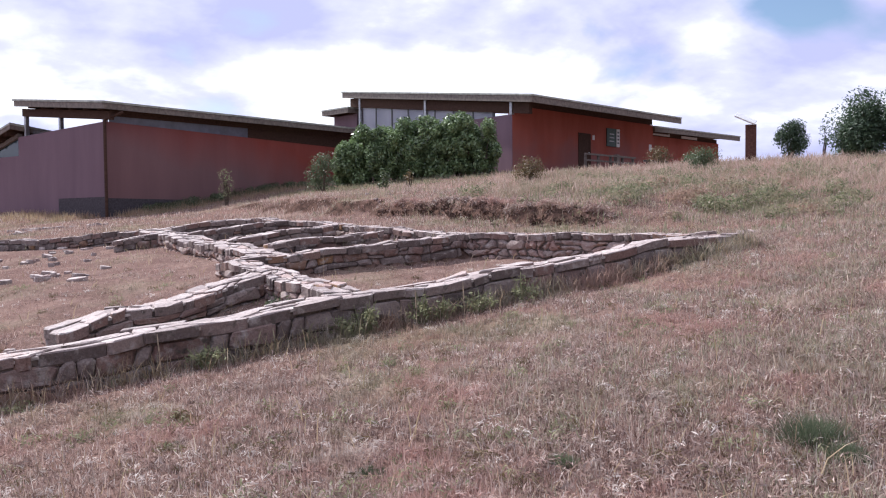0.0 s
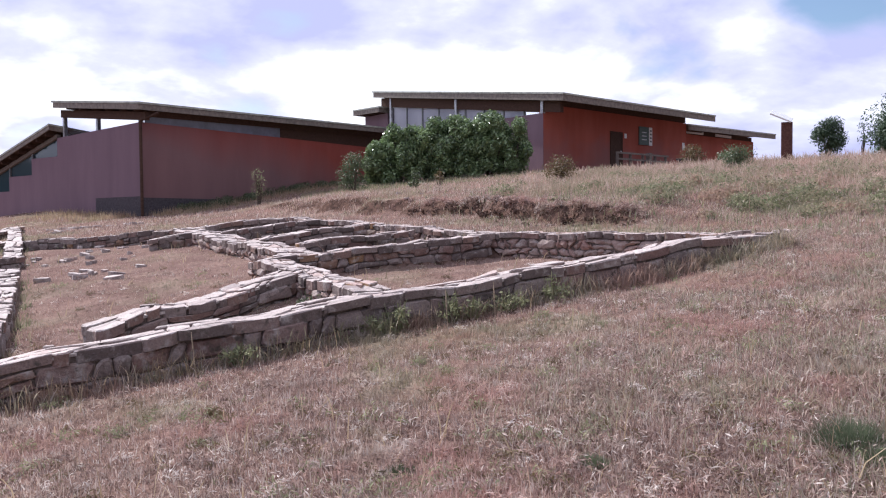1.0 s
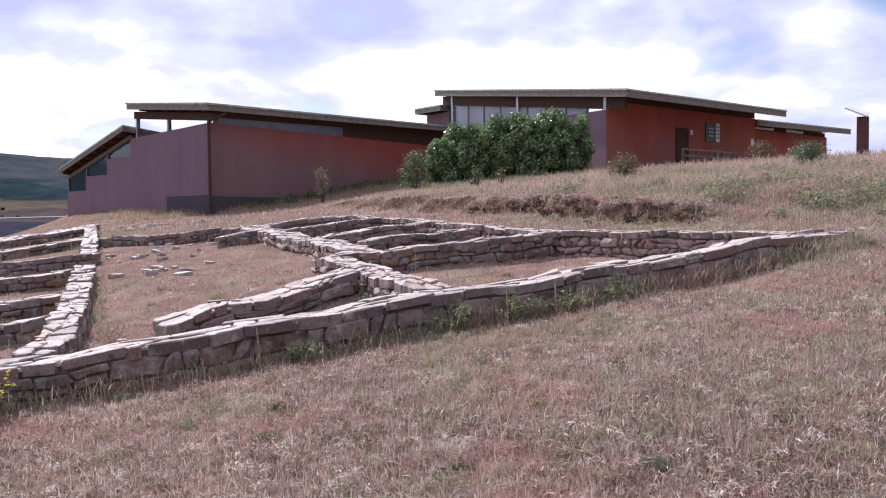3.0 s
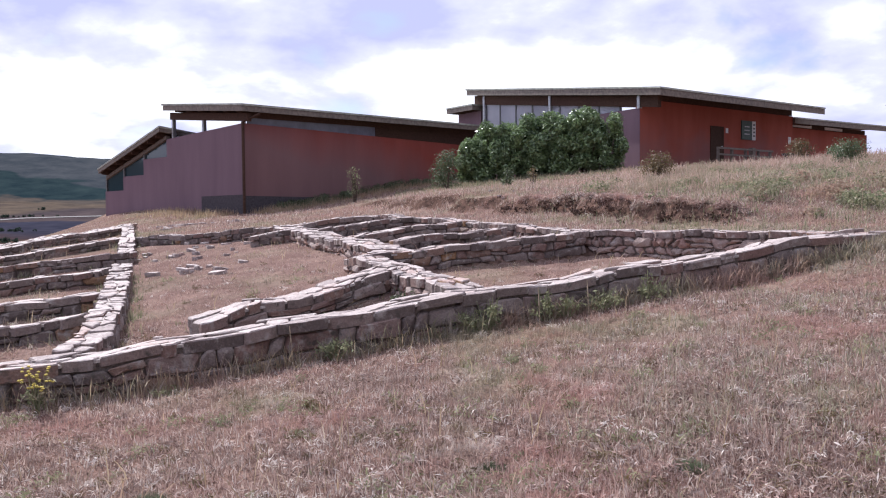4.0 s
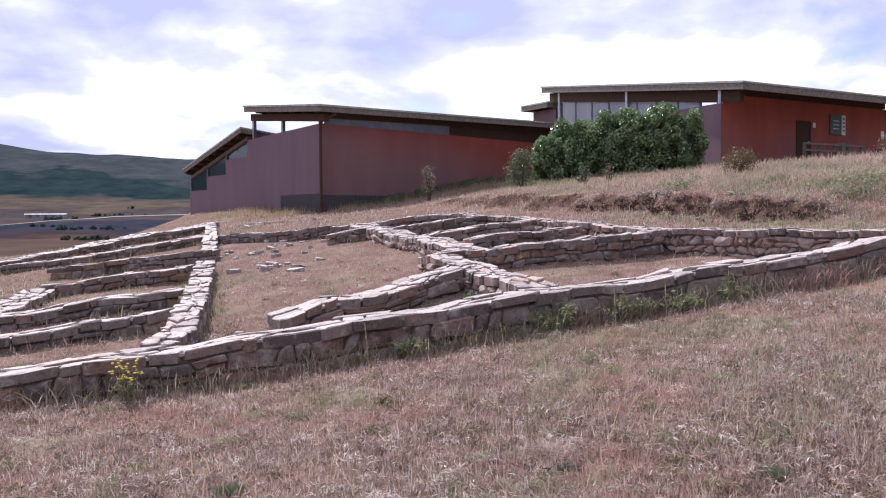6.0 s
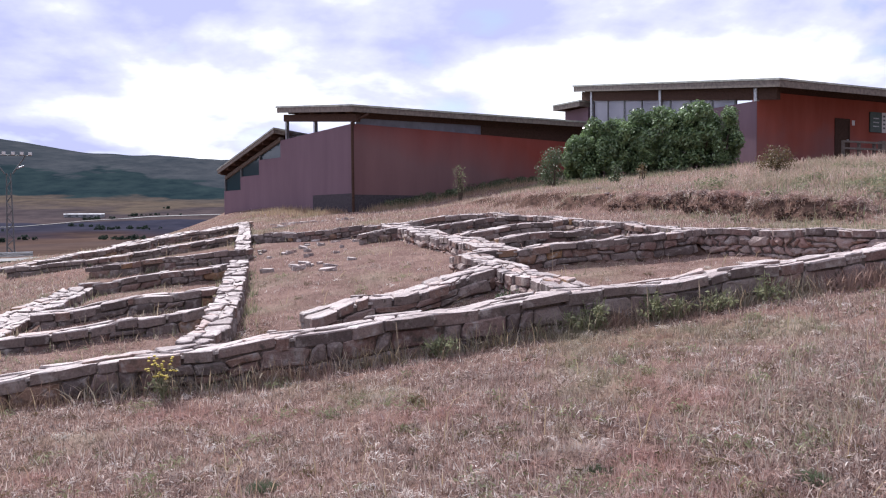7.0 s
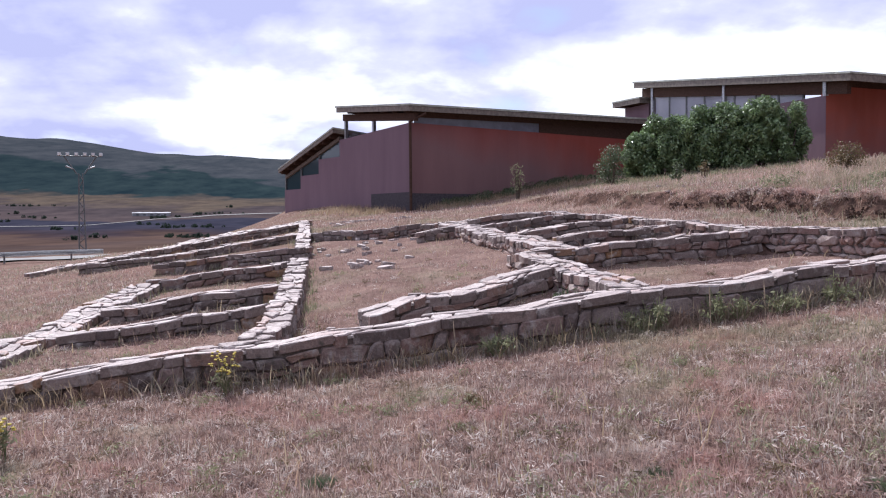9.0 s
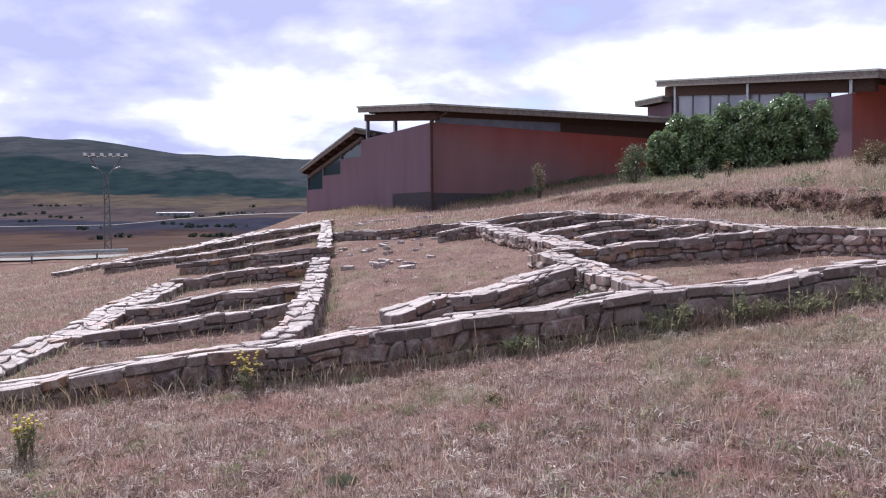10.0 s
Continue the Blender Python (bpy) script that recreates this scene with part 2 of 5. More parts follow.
def ground_material():
    """Dry hillside near by, ploughed and fallow fields in the valley, pine woods on the far hills."""
    k = Mat("hillside", 1.0)
    s_ = k.n.new("ShaderNodeSeparateXYZ")
    k.l.new(k.geo.outputs["Position"], s_.inputs[0])
    dist = k.n.new("ShaderNodeVectorMath")
    dist.operation = "LENGTH"
    k.l.new(k.geo.outputs["Position"], dist.inputs[0])
    far = dist.outputs["Value"]
    grain = k.noise(24, 6, 0.7)
    clump = k.noise(3.2, 5, 0.6)
    patch = k.noise(0.45, 4, 0.6)
    near = k.ramp(grain, (0.30, (0.05, 0.034, 0.03)), (0.5, (0.18, 0.122, 0.104)), (0.72, (0.36, 0.27, 0.235)))
    near = k.mix(k.span(clump, 0.35, 0.7), k.mix(0.5, near, (0.22, 0.13, 0.10)), near)
    near = k.mix(k.math("MULTIPLY", k.span(patch, 0.52, 0.72), 0.6), near, (0.20, 0.195, 0.115))
    near = k.mix(k.math("MULTIPLY", k.span(k.noise(0.9, 3, 0.6), 0.55, 0.72), 0.6), near, (0.36, 0.285, 0.235))
    dig = k.math("MULTIPLY", k.math("MULTIPLY", k.span(s_.outputs["X"], -3.6, -2.8), k.span(s_.outputs["X"], 9.0, 7.5)), k.math("MULTIPLY", k.span(s_.outputs["Y"], 7.6, 8.2), k.span(s_.outputs["Y"], 22.5, 20.5)))
    near = k.mix(k.math("MULTIPLY", dig, 0.55), near, k.mix(k.span(k.noise(1.4, 4, 0.6), 0.42, 0.62), k.ramp(k.noise(14, 6, 0.75), (0.34, (0.06, 0.036, 0.032)), (0.66, (0.24, 0.155, 0.138))), k.ramp(k.noise(14, 6, 0.75), (0.34, (0.13, 0.085, 0.072)), (0.66, (0.38, 0.27, 0.23)))))
    slope = k.n.new("ShaderNodeSeparateXYZ")
    k.l.new(k.geo.outputs["True Normal"], slope.inputs[0])
    near = k.mix(k.span(slope.outputs["Z"], 0.93, 0.84), near, k.ramp(k.noise(7, 5, 0.7), (0.35, (0.05, 0.034, 0.028)), (0.65, (0.17, 0.105, 0.082))))
    # fields: broad uneven belts across the valley, blue distance haze put into their colour
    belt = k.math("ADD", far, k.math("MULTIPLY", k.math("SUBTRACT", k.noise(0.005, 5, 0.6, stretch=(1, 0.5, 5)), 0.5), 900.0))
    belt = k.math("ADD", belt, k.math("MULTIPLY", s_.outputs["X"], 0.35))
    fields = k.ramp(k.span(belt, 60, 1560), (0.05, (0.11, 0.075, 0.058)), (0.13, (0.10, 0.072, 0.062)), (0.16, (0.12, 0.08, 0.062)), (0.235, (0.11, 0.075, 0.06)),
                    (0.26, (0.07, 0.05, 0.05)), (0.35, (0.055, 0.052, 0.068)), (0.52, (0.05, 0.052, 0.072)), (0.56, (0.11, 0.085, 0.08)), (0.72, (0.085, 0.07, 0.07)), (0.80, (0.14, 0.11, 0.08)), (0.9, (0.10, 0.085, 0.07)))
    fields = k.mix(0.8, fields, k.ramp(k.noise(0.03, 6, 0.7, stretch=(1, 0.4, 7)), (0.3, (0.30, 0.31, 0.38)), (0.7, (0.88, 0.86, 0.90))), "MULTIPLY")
    # woods and heath: base colours blued to stand in for distance haze
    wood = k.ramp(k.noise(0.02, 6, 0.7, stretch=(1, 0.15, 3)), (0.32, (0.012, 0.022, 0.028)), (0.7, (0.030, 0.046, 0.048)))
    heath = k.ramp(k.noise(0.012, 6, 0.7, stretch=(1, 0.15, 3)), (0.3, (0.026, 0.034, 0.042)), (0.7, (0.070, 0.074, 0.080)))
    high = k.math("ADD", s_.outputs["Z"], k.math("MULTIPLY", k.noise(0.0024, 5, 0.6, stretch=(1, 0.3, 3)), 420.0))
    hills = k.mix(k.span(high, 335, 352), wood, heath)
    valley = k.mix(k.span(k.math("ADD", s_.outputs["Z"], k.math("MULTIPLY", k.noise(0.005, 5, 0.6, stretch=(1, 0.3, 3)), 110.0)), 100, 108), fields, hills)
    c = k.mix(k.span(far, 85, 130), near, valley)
    return k.done(c, grain, 0.7, 0.03)


GREYEDRED = greyed_red_material()
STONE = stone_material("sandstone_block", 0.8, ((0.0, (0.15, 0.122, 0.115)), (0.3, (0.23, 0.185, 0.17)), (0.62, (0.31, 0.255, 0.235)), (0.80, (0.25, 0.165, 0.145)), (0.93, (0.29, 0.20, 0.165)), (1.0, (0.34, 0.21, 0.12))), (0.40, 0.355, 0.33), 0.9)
# bleached stone, its colour made paler still for sunlight on the wall tops
CAPSTONE = stone_material("sunlit_capping_stone", 0.75, ((0.0, (0.29, 0.23, 0.22)), (0.4, (0.42, 0.35, 0.33)), (0.8, (0.51, 0.435, 0.41)), (1.0, (0.43, 0.30, 0.265))), (0.58, 0.52, 0.49), 0.6)
REDSTONE = stone_material("reddish_rubble_stone", 0.8, ((0.0, (0.22, 0.165, 0.15)), (0.3, (0.36, 0.29, 0.265)), (0.6, (0.36, 0.235, 0.205)), (0.85, (0.42, 0.345, 0.315)), (1.0, (0.37, 0.225, 0.175))), (0.46, 0.40, 0.37), 0.7)
MORTAR = mortar_material()
LIME = plain("lime_mortar", (0.46, 0.41, 0.385), 0.9, 0.0, 30, 0.4)
RED, MAUVE = render_material(), mauve_material()
PLINTH = plain("plinth", (0.085, 0.075, 0.085), 0.9)
FASCIA = plain("weathered_fascia", (0.20, 0.168, 0.145), 0.75, 0.0, 6)
ROOF = plain("roof_sheet", (0.40, 0.41, 0.36), 0.6, 0.2, 3)
WOOD = timber("brown_timber", (0.085, 0.05, 0.038))
GREYWOOD = timber("weathered_timber", (0.20, 0.17, 0.15))
GLASS, DARKGLASS, PALE_PANE = glass_material(), dark_glass_material(), pale_pane_material()
SMOKE = plain("smoked_glass", (0.20, 0.21, 0.27), 0.2, 0.0, 2, 0.2)
STEEL = plain("galvanised_steel", (0.45, 0.46, 0.48), 0.45, 0.7)
DARKSTEEL = plain("dull_steel", (0.16, 0.165, 0.17), 0.6, 0.4)
RUST = plain("rusted_steel", (0.13, 0.065, 0.055), 0.8, 0.3)
WHITE = plain("white_paint", (0.78, 0.78, 0.78), 0.6, 0.0, 8, 0.06)
PALE = plain("pale_render", (0.42, 0.42, 0.44), 0.8, 0.0, 0.15, 0.5)
GREENBOARD = plain("green_board", (0.05, 0.085, 0.075), 0.5)
BARK = timber("bark", (0.13, 0.10, 0.08))
LAUREL = leaf_material("laurel_leaf", (0.04, 0.075, 0.032), (0.22, 0.30, 0.14), 0.28, 0.2)
OAK = leaf_material("grey_green_leaf", (0.045, 0.065, 0.03), (0.105, 0.135, 0.07), 0.5)
HOLM = leaf_material("dark_leaf", (0.025, 0.05, 0.03), (0.07, 0.11, 0.06), 0.5)
FARLEAF = leaf_material("far_foliage", (0.016, 0.026, 0.022), (0.040, 0.055, 0.042), 0.96)
RUSSET = leaf_material("russet_leaf", (0.08, 0.06, 0.03), (0.16, 0.12, 0.06), 0.6)
DRYGRASS = grass_material("dry_grass", (0.11, 0.07, 0.06), (0.37, 0.255, 0.22), (0.66, 0.53, 0.47), (0.20, 0.13, 0.112), (0.48, 0.355, 0.31), (0.15, 0.10, 0.085), (0.84, 0.76, 0.70))
STRAW = grass_material("straw", (0.30, 0.22, 0.14), (0.50, 0.40, 0.27), (0.40, 0.30, 0.20))
WILD = grass_material("green_growth", (0.11, 0.14, 0.075), (0.25, 0.275, 0.16), (0.40, 0.36, 0.25), (0.165, 0.195, 0.105))
OLIVE = grass_material("olive_grass", (0.18, 0.178, 0.118), (0.38, 0.335, 0.26), (0.27, 0.265, 0.175), (0.58, 0.47, 0.40), (0.22, 0.212, 0.155))
FEATHER = grass_material("feather_grass", (0.50, 0.365, 0.31), (0.62, 0.49, 0.42), (0.42, 0.30, 0.25), (0.33, 0.31, 0.21))
DARKTUFT = leaf_material("dark_blade", (0.07, 0.095, 0.06), (0.15, 0.175, 0.11), 0.8)
TUFT = leaf_material("blue_green_blade", (0.14, 0.155, 0.09), (0.27, 0.275, 0.16), 0.8)
SEED = grass_material("seed_head", (0.70, 0.62, 0.56), (0.85, 0.80, 0.76), (0.62, 0.48, 0.42))
EARTH = plain("dark_earth", (0.12, 0.08, 0.066), 1.0, 0.0, 9, 0.6)
ASPHALT = plain("asphalt", (0.30, 0.29, 0.28), 0.95, 0.0, 20, 0.2)
FLOWER = plain("yellow_flower", (0.55, 0.45, 0.12), 0.8)
DRYSTEM = plain("dry_stem", (0.42, 0.34, 0.25), 0.9)
GROUND = ground_material()


# ---------------------------------------------------------------- helpers for shapes
def sstep(v, a, b):
    t = np.clip((np.asarray(v, float) - a) / (b - a), 0, 1)
    return t * t * (3 - 2 * t)


def bearing(b):
    return Vector((math.sin(radians(b)), math.cos(radians(b))))


def mesh_of(name, bm, material):
    me = bpy.data.meshes.new(name)
    bm.to_mesh(me)
    bm.free()
    me.materials.append(material)
    return me


def part(name, bm, material, parent=None, label=""):
    ob = new(name, mesh_of(name, bm, material))
    ob.parent = parent
    return tagged(ob, label)


def thing(name, label, category, place=(0, 0, 0), turn=0.0, group="", kind=""):
    ob = new(name)
    ob.empty_display_size = 0.2
    ob.matrix_world = pose(*place, 0, 0, turn)
    return tagged(ob, label, category, group, kind)


def add_box(bm, lo, hi, m=None, bevel=0.0):
    r = bmesh.ops.create_cube(bm, size=1.0)
    vs = r["verts"]
    lo, hi = Vector(lo), Vector(hi)
    for v in vs:
        v.co = Vector([(lo[i] + hi[i]) / 2 + v.co[i] * (hi[i] - lo[i]) for i in range(3)])
    if bevel:
        es = {e_ for v in vs for e_ in v.link_edges}
        got = bmesh.ops.bevel(bm, geom=list(es), offset=bevel, segments=1, affect="EDGES")
        vs = list({v for f_ in got["faces"] for v in f_.verts} | {v for v in vs if v.is_valid})
    if m is not None:
        for v in vs:
            v.co = m @ v.co
    return bm


def box(lo, hi, m=None, bevel=0.0):
    return add_box(bmesh.new(), lo, hi, m, bevel)


def add_rod(bm, a, b, r0, r1=None, sides=8):
    a, b = Vector(a), Vector(b)
    d = b - a
    r1 = r0 if r1 is None else r1
    m = Matrix.Translation((a + b) / 2) @ d.to_track_quat("Z", "Y").to_matrix().to_4x4()
    bmesh.ops.create_cone(bm, cap_ends=True, segments=sides, radius1=r0, radius2=r1, depth=d.length, matrix=m)
    return bm


def rod(a, b, r0, r1=None, sides=8):
    return add_rod(bmesh.new(), a, b, r0, r1, sides)


def add_prism(bm, lower, upper):
    """A solid between two polygons of as many corners."""
    a = [bm.verts.new(p) for p in lower]
    b = [bm.verts.new(p) for p in upper]
    bm.faces.new(a[::-1])
    bm.faces.new(b)
    for i in range(len(a)):
        j = (i + 1) % len(a)
        bm.faces.new((a[i], a[j], b[j], b[i]))
    bmesh.ops.recalc_face_normals(bm, faces=bm.faces)
    return bm


def from_arrays(name, verts, faces, material, smooth=False):
    me = bpy.data.meshes.new(name)
    nv, nf, k = len(verts), len(faces), faces.shape[1]
    me.vertices.add(nv)
    me.vertices.foreach_set("co", np.asarray(verts, np.float32).ravel())
    me.loops.add(nf * k)
    me.loops.foreach_set("vertex_index", np.asarray(faces, np.int32).ravel())
    me.polygons.add(nf)
    me.polygons.foreach_set("loop_start", np.arange(0, nf * k, k, dtype=np.int32))
    me.update(calc_edges=True)
    if smooth:
        me.polygons.foreach_set("use_smooth", np.ones(nf, bool))
    me.materials.append(material)
    return me


# ---------------------------------------------------------------- the ground, one sheet to the horizon
def waves(x, y, size, seed):
    """Smooth unevenness between -1 and 1."""
    rs = np.random.RandomState(seed)
    total = 0
    for i in range(6):
        a, ph = rs.uniform(0, 6.283), rs.uniform(0, 6.283)
        k = 6.283 / size * rs.uniform(0.6, 1.7)
        total = total + np.sin(k * (x * math.cos(a) + y * math.sin(a)) + ph)
    return total / 4.0


def height(x, y):
    x, y = np.asarray(x, float), np.asarray(y, float)
    r = np.hypot(x, y)
    b = np.degrees(np.arctan2(x, y))
    yy = y - 7.5
    plane = 0.08 + 0.115 * x + np.where(yy > 0, 0.06 * yy, 0.012 * yy)
    # the top of the hill levels out, the foot too
    top = 4.45
    plane = top - np.logaddexp(0, (top - plane) * 2.2) / 2.2
    low = -3.0
    plane = low + np.logaddexp(0, (plane - low) * 1.5) / 1.5
    # beyond the ruins the slope falls away to the road on the left
    q = 0.94 * y - 0.34 * x
    fall = 0.068 * np.clip(q - 27, 0, None) * sstep(-x, -1, 9) * sstep(q, 25, 33)
    near = plane - np.minimum(fall, 14)
    # old bank of the dig, beyond the rooms
    c = 0.95 * x + 0.16 * y + 0.55 * waves(x, y, 3.6, 31) + 0.15 * waves(x, y, 1.1, 32)
    bank = 0.38 * sstep(c, 11.15, 11.75) * sstep(y, 10.5, 13.0) * (1 - sstep(y, 24, 32)) * (1 - sstep(c, 12.5, 20))
    shelf = np.exp(-((y - 51.5 - 7.0 * (x + 46) / 46 - 2.0) ** 2) / 30.0) * sstep(-x, 6, 13) * (1 - sstep(r, 75, 95))
    near = near * (1 - shelf) - 1.05 * shelf
    near = near - 0.42 * np.exp(-((x - 6) / 9.0) ** 2 - ((y - 37) / 7.0) ** 2)
    near = near + fill(x, y) + bank + 0.035 * waves(x, y, 3.5, 3) + 0.012 * waves(x, y, 0.9, 5)
    # valley and hills: the rise as seen from the hillside
    lr = np.log(np.maximum(r, 1.0))
    rise = np.interp(lr, np.log([90, 130, 300, 600, 1000, 1500, 1900, 2700, 3600, 4800]),
                     [-2.1, -2.2, -1.75, -0.8, 0.1, 1.6, 2.7, 4.9, 5.0, 3.8])
    crest = np.interp(b, [-60, -24, -21, -17, -13, -8, 0, 40], [0.8, 1.06, 1.10, 1.04, 0.92, 0.87, 0.85, 0.80])
    rough = waves(x, y, 900, 11) * 0.22 + waves(x, y, 260, 12) * 0.07
    up_ = sstep(r, 1200, 2400)
    el = rise * (1 - up_ + up_ * crest) + rough * sstep(r, 500, 1500)
    far = 1.6 + r * np.tan(np.radians(el))
    behind = np.clip(np.abs(b) - 100, 0, 80) / 80
    far = far * (1 - behind) + (-12) * behind
    plateau = near * 0 + 4.45
    side = sstep(b, 8, 24) * (1 - sstep(b, 88, 120))
    far = far * (1 - side) + plateau * side
    w = sstep(r, 70, 120)
    return near * (1 - w) + far * w


def fill(x, y):
    """Soil that has built up against the walls inside the dig."""
    x, y = np.asarray(x, float), np.asarray(y, float)
    room = sstep(x, 3.0, 4.2) * sstep(y, 7.9, 8.3) * (1 - sstep(y, 11.7, 12.0)) * (1 - sstep(x + 0.45 * y, 12.3, 12.9))
    left = 0.20 * sstep(-x, 0.2, 3.4) * sstep(y, 2.5, 6.0) * (1 - 0.4 * sstep(y, 9, 13)) * (1 - sstep(y, 19, 27)) * (1 - sstep(-x, 8, 14))
    end = 0.17 * np.exp(-((x - 9.6) / 1.3) ** 2 - ((y - 7.75) / 0.8) ** 2)
    return left + end - 0.20 * room * sstep(x, 3.5, 7.0) + (1 - room) * (1 - sstep(-x, 0.2, 3.4) * 0.8) * 0.12 * sstep(y, 8.3, 10.2) * (1 - sstep(y, 25, 30)) * sstep(x, -10, -5) * (1 - sstep(np.asarray(x) + 0.3 * np.asarray(y), 9.5, 12.5))


def ground_at(x, y):
    return float(height(x, y))


def build_ground():
    radii = np.concatenate([np.arange(0.5, 30, 0.16), 30 * np.exp(np.linspace(0, math.log(4800 / 30), 150))])
    fine_b = np.concatenate([np.arange(-40, 66, 0.4), np.arange(66, 320, 4.0)])
    bb, rr = np.radians(fine_b), radii
    R, B = np.meshgrid(rr, bb, indexing="ij")
    X, Y = R * np.sin(B), R * np.cos(B)
    Z = height(X, Y)
    n, m_ = R.shape
    verts = np.stack([X, Y, Z], -1).reshape(-1, 3)
    verts = np.vstack([verts, [[0, 0, ground_at(0, 0)]]])
    i, j = np.meshgrid(np.arange(n - 1), np.arange(m_), indexing="ij")
    j2 = (j + 1) % m_
    faces = np.stack([i * m_ + j, i * m_ + j2, (i + 1) * m_ + j2, (i + 1) * m_ + j], -1).reshape(-1, 4)
    hub = n * m_
    k = np.arange(0, m_)
    centre = np.stack([np.full(m_, hub), k, (k + 1) % m_, (k + 1) % m_], -1)
    verts[hub, 2] = ground_at(0, 0.2)
    me = bpy.data.meshes.new("ground")
    me.from_pydata(verts.tolist(), [], faces.tolist() + [[hub, int(a_), int(b_)] for _, b_, a_, _ in centre])
    me.polygons.foreach_set("use_smooth", np.ones(len(me.polygons), bool))
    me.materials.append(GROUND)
    ob = new("ground", me)
    return tagged(ob, "dry grassy hillside that falls to a valley of fields and wooded hills", "ground", kind="structure")


build_ground()


# ---------------------------------------------------------------- the ruins: low walls of split sandstone
def slab_meshes(count, material, seed):
    """Flat loose stones of five to seven uneven sides, a little smaller at the top."""
    made = []
    rs = random.Random(seed)
    for i in range(count):
        bm = bmesh.new()
        n = rs.choice((5, 6, 6, 7))
        turn = rs.uniform(0, 6.28)
        low, rim, top = [], [], []
        for j in range(n):
            a = turn + 6.2832 * (j + rs.uniform(-0.28, 0.28)) / n
            q = Vector((math.cos(a), math.sin(a))) * 0.5
            q *= min(0.5 / max(abs(q.x), abs(q.y)), 1.28) * rs.uniform(0.9, 1.06)
            z = rs.uniform(-0.12, 0.06)
            low.append(bm.verts.new((q.x * 1.0, q.y * 1.0, -0.5)))
            rim.append(bm.verts.new((q.x, q.y, 0.36 + z)))
            top.append(bm.verts.new((q.x * 0.95, q.y * 0.93, 0.5 + z)))
        bm.faces.new(low[::-1])
        for j in range(n):
            k = (j + 1) % n
            bm.faces.new((low[j], low[k], rim[k], rim[j]))
            bm.faces.new((rim[j], rim[k], top[k], top[j]))
        mid_ = bm.verts.new((rs.uniform(-0.1, 0.1), rs.uniform(-0.1, 0.1), 0.52))
        for j in range(n):
            bm.faces.new((top[j], top[(j + 1) % n], mid_))
        made.append(mesh_of("stone", bm, material))
    return made


CAPS = slab_meshes(20, CAPSTONE, 5)
FOOTPRINTS = []  # of walls, to keep the grass out


class WallLine:
    """A way through plan points, met by its length."""

    def __init__(self, pts):
        self.p = np.array(pts, float)
        if len(self.p) > 2:  # ease the corners
            t = np.arange(len(self.p))
            tt = np.linspace(0, len(self.p) - 1, 6 * (len(self.p) - 1) + 1)
            q = np.stack([np.interp(tt, t, self.p[:, k]) for k in (0, 1)], -1)
            for _ in range(3):
                q[1:-1] = (q[:-2] + 2 * q[1:-1] + q[2:]) / 4
            self.p = q
        self.s = np.concatenate([[0], np.cumsum(np.hypot(*np.diff(self.p, axis=0).T))])
        self.length = float(self.s[-1])

        # a table every 2 cm, and half a metre past the ends
        e_, self.reach = 0.08, 0.5
        u = np.arange(-self.reach, self.length + self.reach + 0.02, 0.02)
        c = np.clip(u, 0, self.length)
        lo, hi = np.clip(c - e_, 0, None), np.clip(c + e_, None, self.length)
        x, y = (np.interp(c, self.s, self.p[:, k]) for k in (0, 1))
        dx, dy = (np.interp(hi, self.s, self.p[:, k]) - np.interp(lo, self.s, self.p[:, k]) for k in (0, 1))
        m = np.hypot(dx, dy)
        dx, dy = dx / m, dy / m
        self.u = u
        self.xy = np.stack([x + dx * (u - c), y + dy * (u - c)], -1)
        self.table = list(zip(self.xy[:, 0].tolist(), self.xy[:, 1].tolist(), dx.tolist(), dy.tolist()))

    def at(self, s, off=0.0):
        k = (s + self.reach) / 0.02
        i = min(max(int(k), 0), len(self.table) - 2)
        k -= i
        (x0, y0, dx, dy), (x1, y1, _, _) = self.table[i], self.table[i + 1]
        return x0 + (x1 - x0) * k - dy * off, y0 + (y1 - y0) * k + dx * off


def split_stone(parent, poly, front, back, material, rs, round_=0.16, bulge=0.012, face=None):
    """One stone: a polygon of plan-and-height points by front(u, v, depth), its face chamfered and a little swollen."""
    n = len(poly)
    cu, cv = sum(p[0] for p in poly) / n, sum(p[1] for p in poly) / n
    span_ = max(0.02, min(max(p[0] for p in poly) - min(p[0] for p in poly), max(p[1] for p in poly) - min(p[1] for p in poly)))
    inset = min(0.022, span_ * round_)
    tilt_u, tilt_v = rs.uniform(-0.05, 0.05), rs.uniform(-0.06, 0.06)
    v, f = [], []
    for u, w in poly:
        v.append(front(u, w, -back))
    for u, w in poly:
        v.append(front(u, w, -inset * rs.uniform(0.6, 1.4)))
    for u, w in poly:
        du, dw = u - cu, w - cv
        m = max(1e-4, math.hypot(du, dw))
        k = max(0.3, 1 - inset * rs.uniform(0.7, 1.5) / m)
        v.append(front(cu + du * k, cv + dw * k, tilt_u * du + tilt_v * dw + rs.uniform(-0.005, 0.005)))
    v.append(front(cu + rs.uniform(-0.2, 0.2) * span_, cv + rs.uniform(-0.2, 0.2) * span_, bulge * rs.uniform(0.1, 1.3)))
    for i in range(n):
        j = (i + 1) % n
        f += [(i, j, n + j, n + i), (n + i, n + j, 2 * n + j, 2 * n + i), (2 * n + i, 2 * n + j, 3 * n)]
    f.append(tuple(range(n))[::-1])
    me = bpy.data.meshes.new("stone")
    me.from_pydata(v, [], f)
    me.materials.append(material)
    if face:  # weathered upper face, with sunlight put into its paler colour
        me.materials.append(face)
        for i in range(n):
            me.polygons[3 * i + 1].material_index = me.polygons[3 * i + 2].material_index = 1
    ob = new("stone", me)
    ob.parent = parent
    return ob


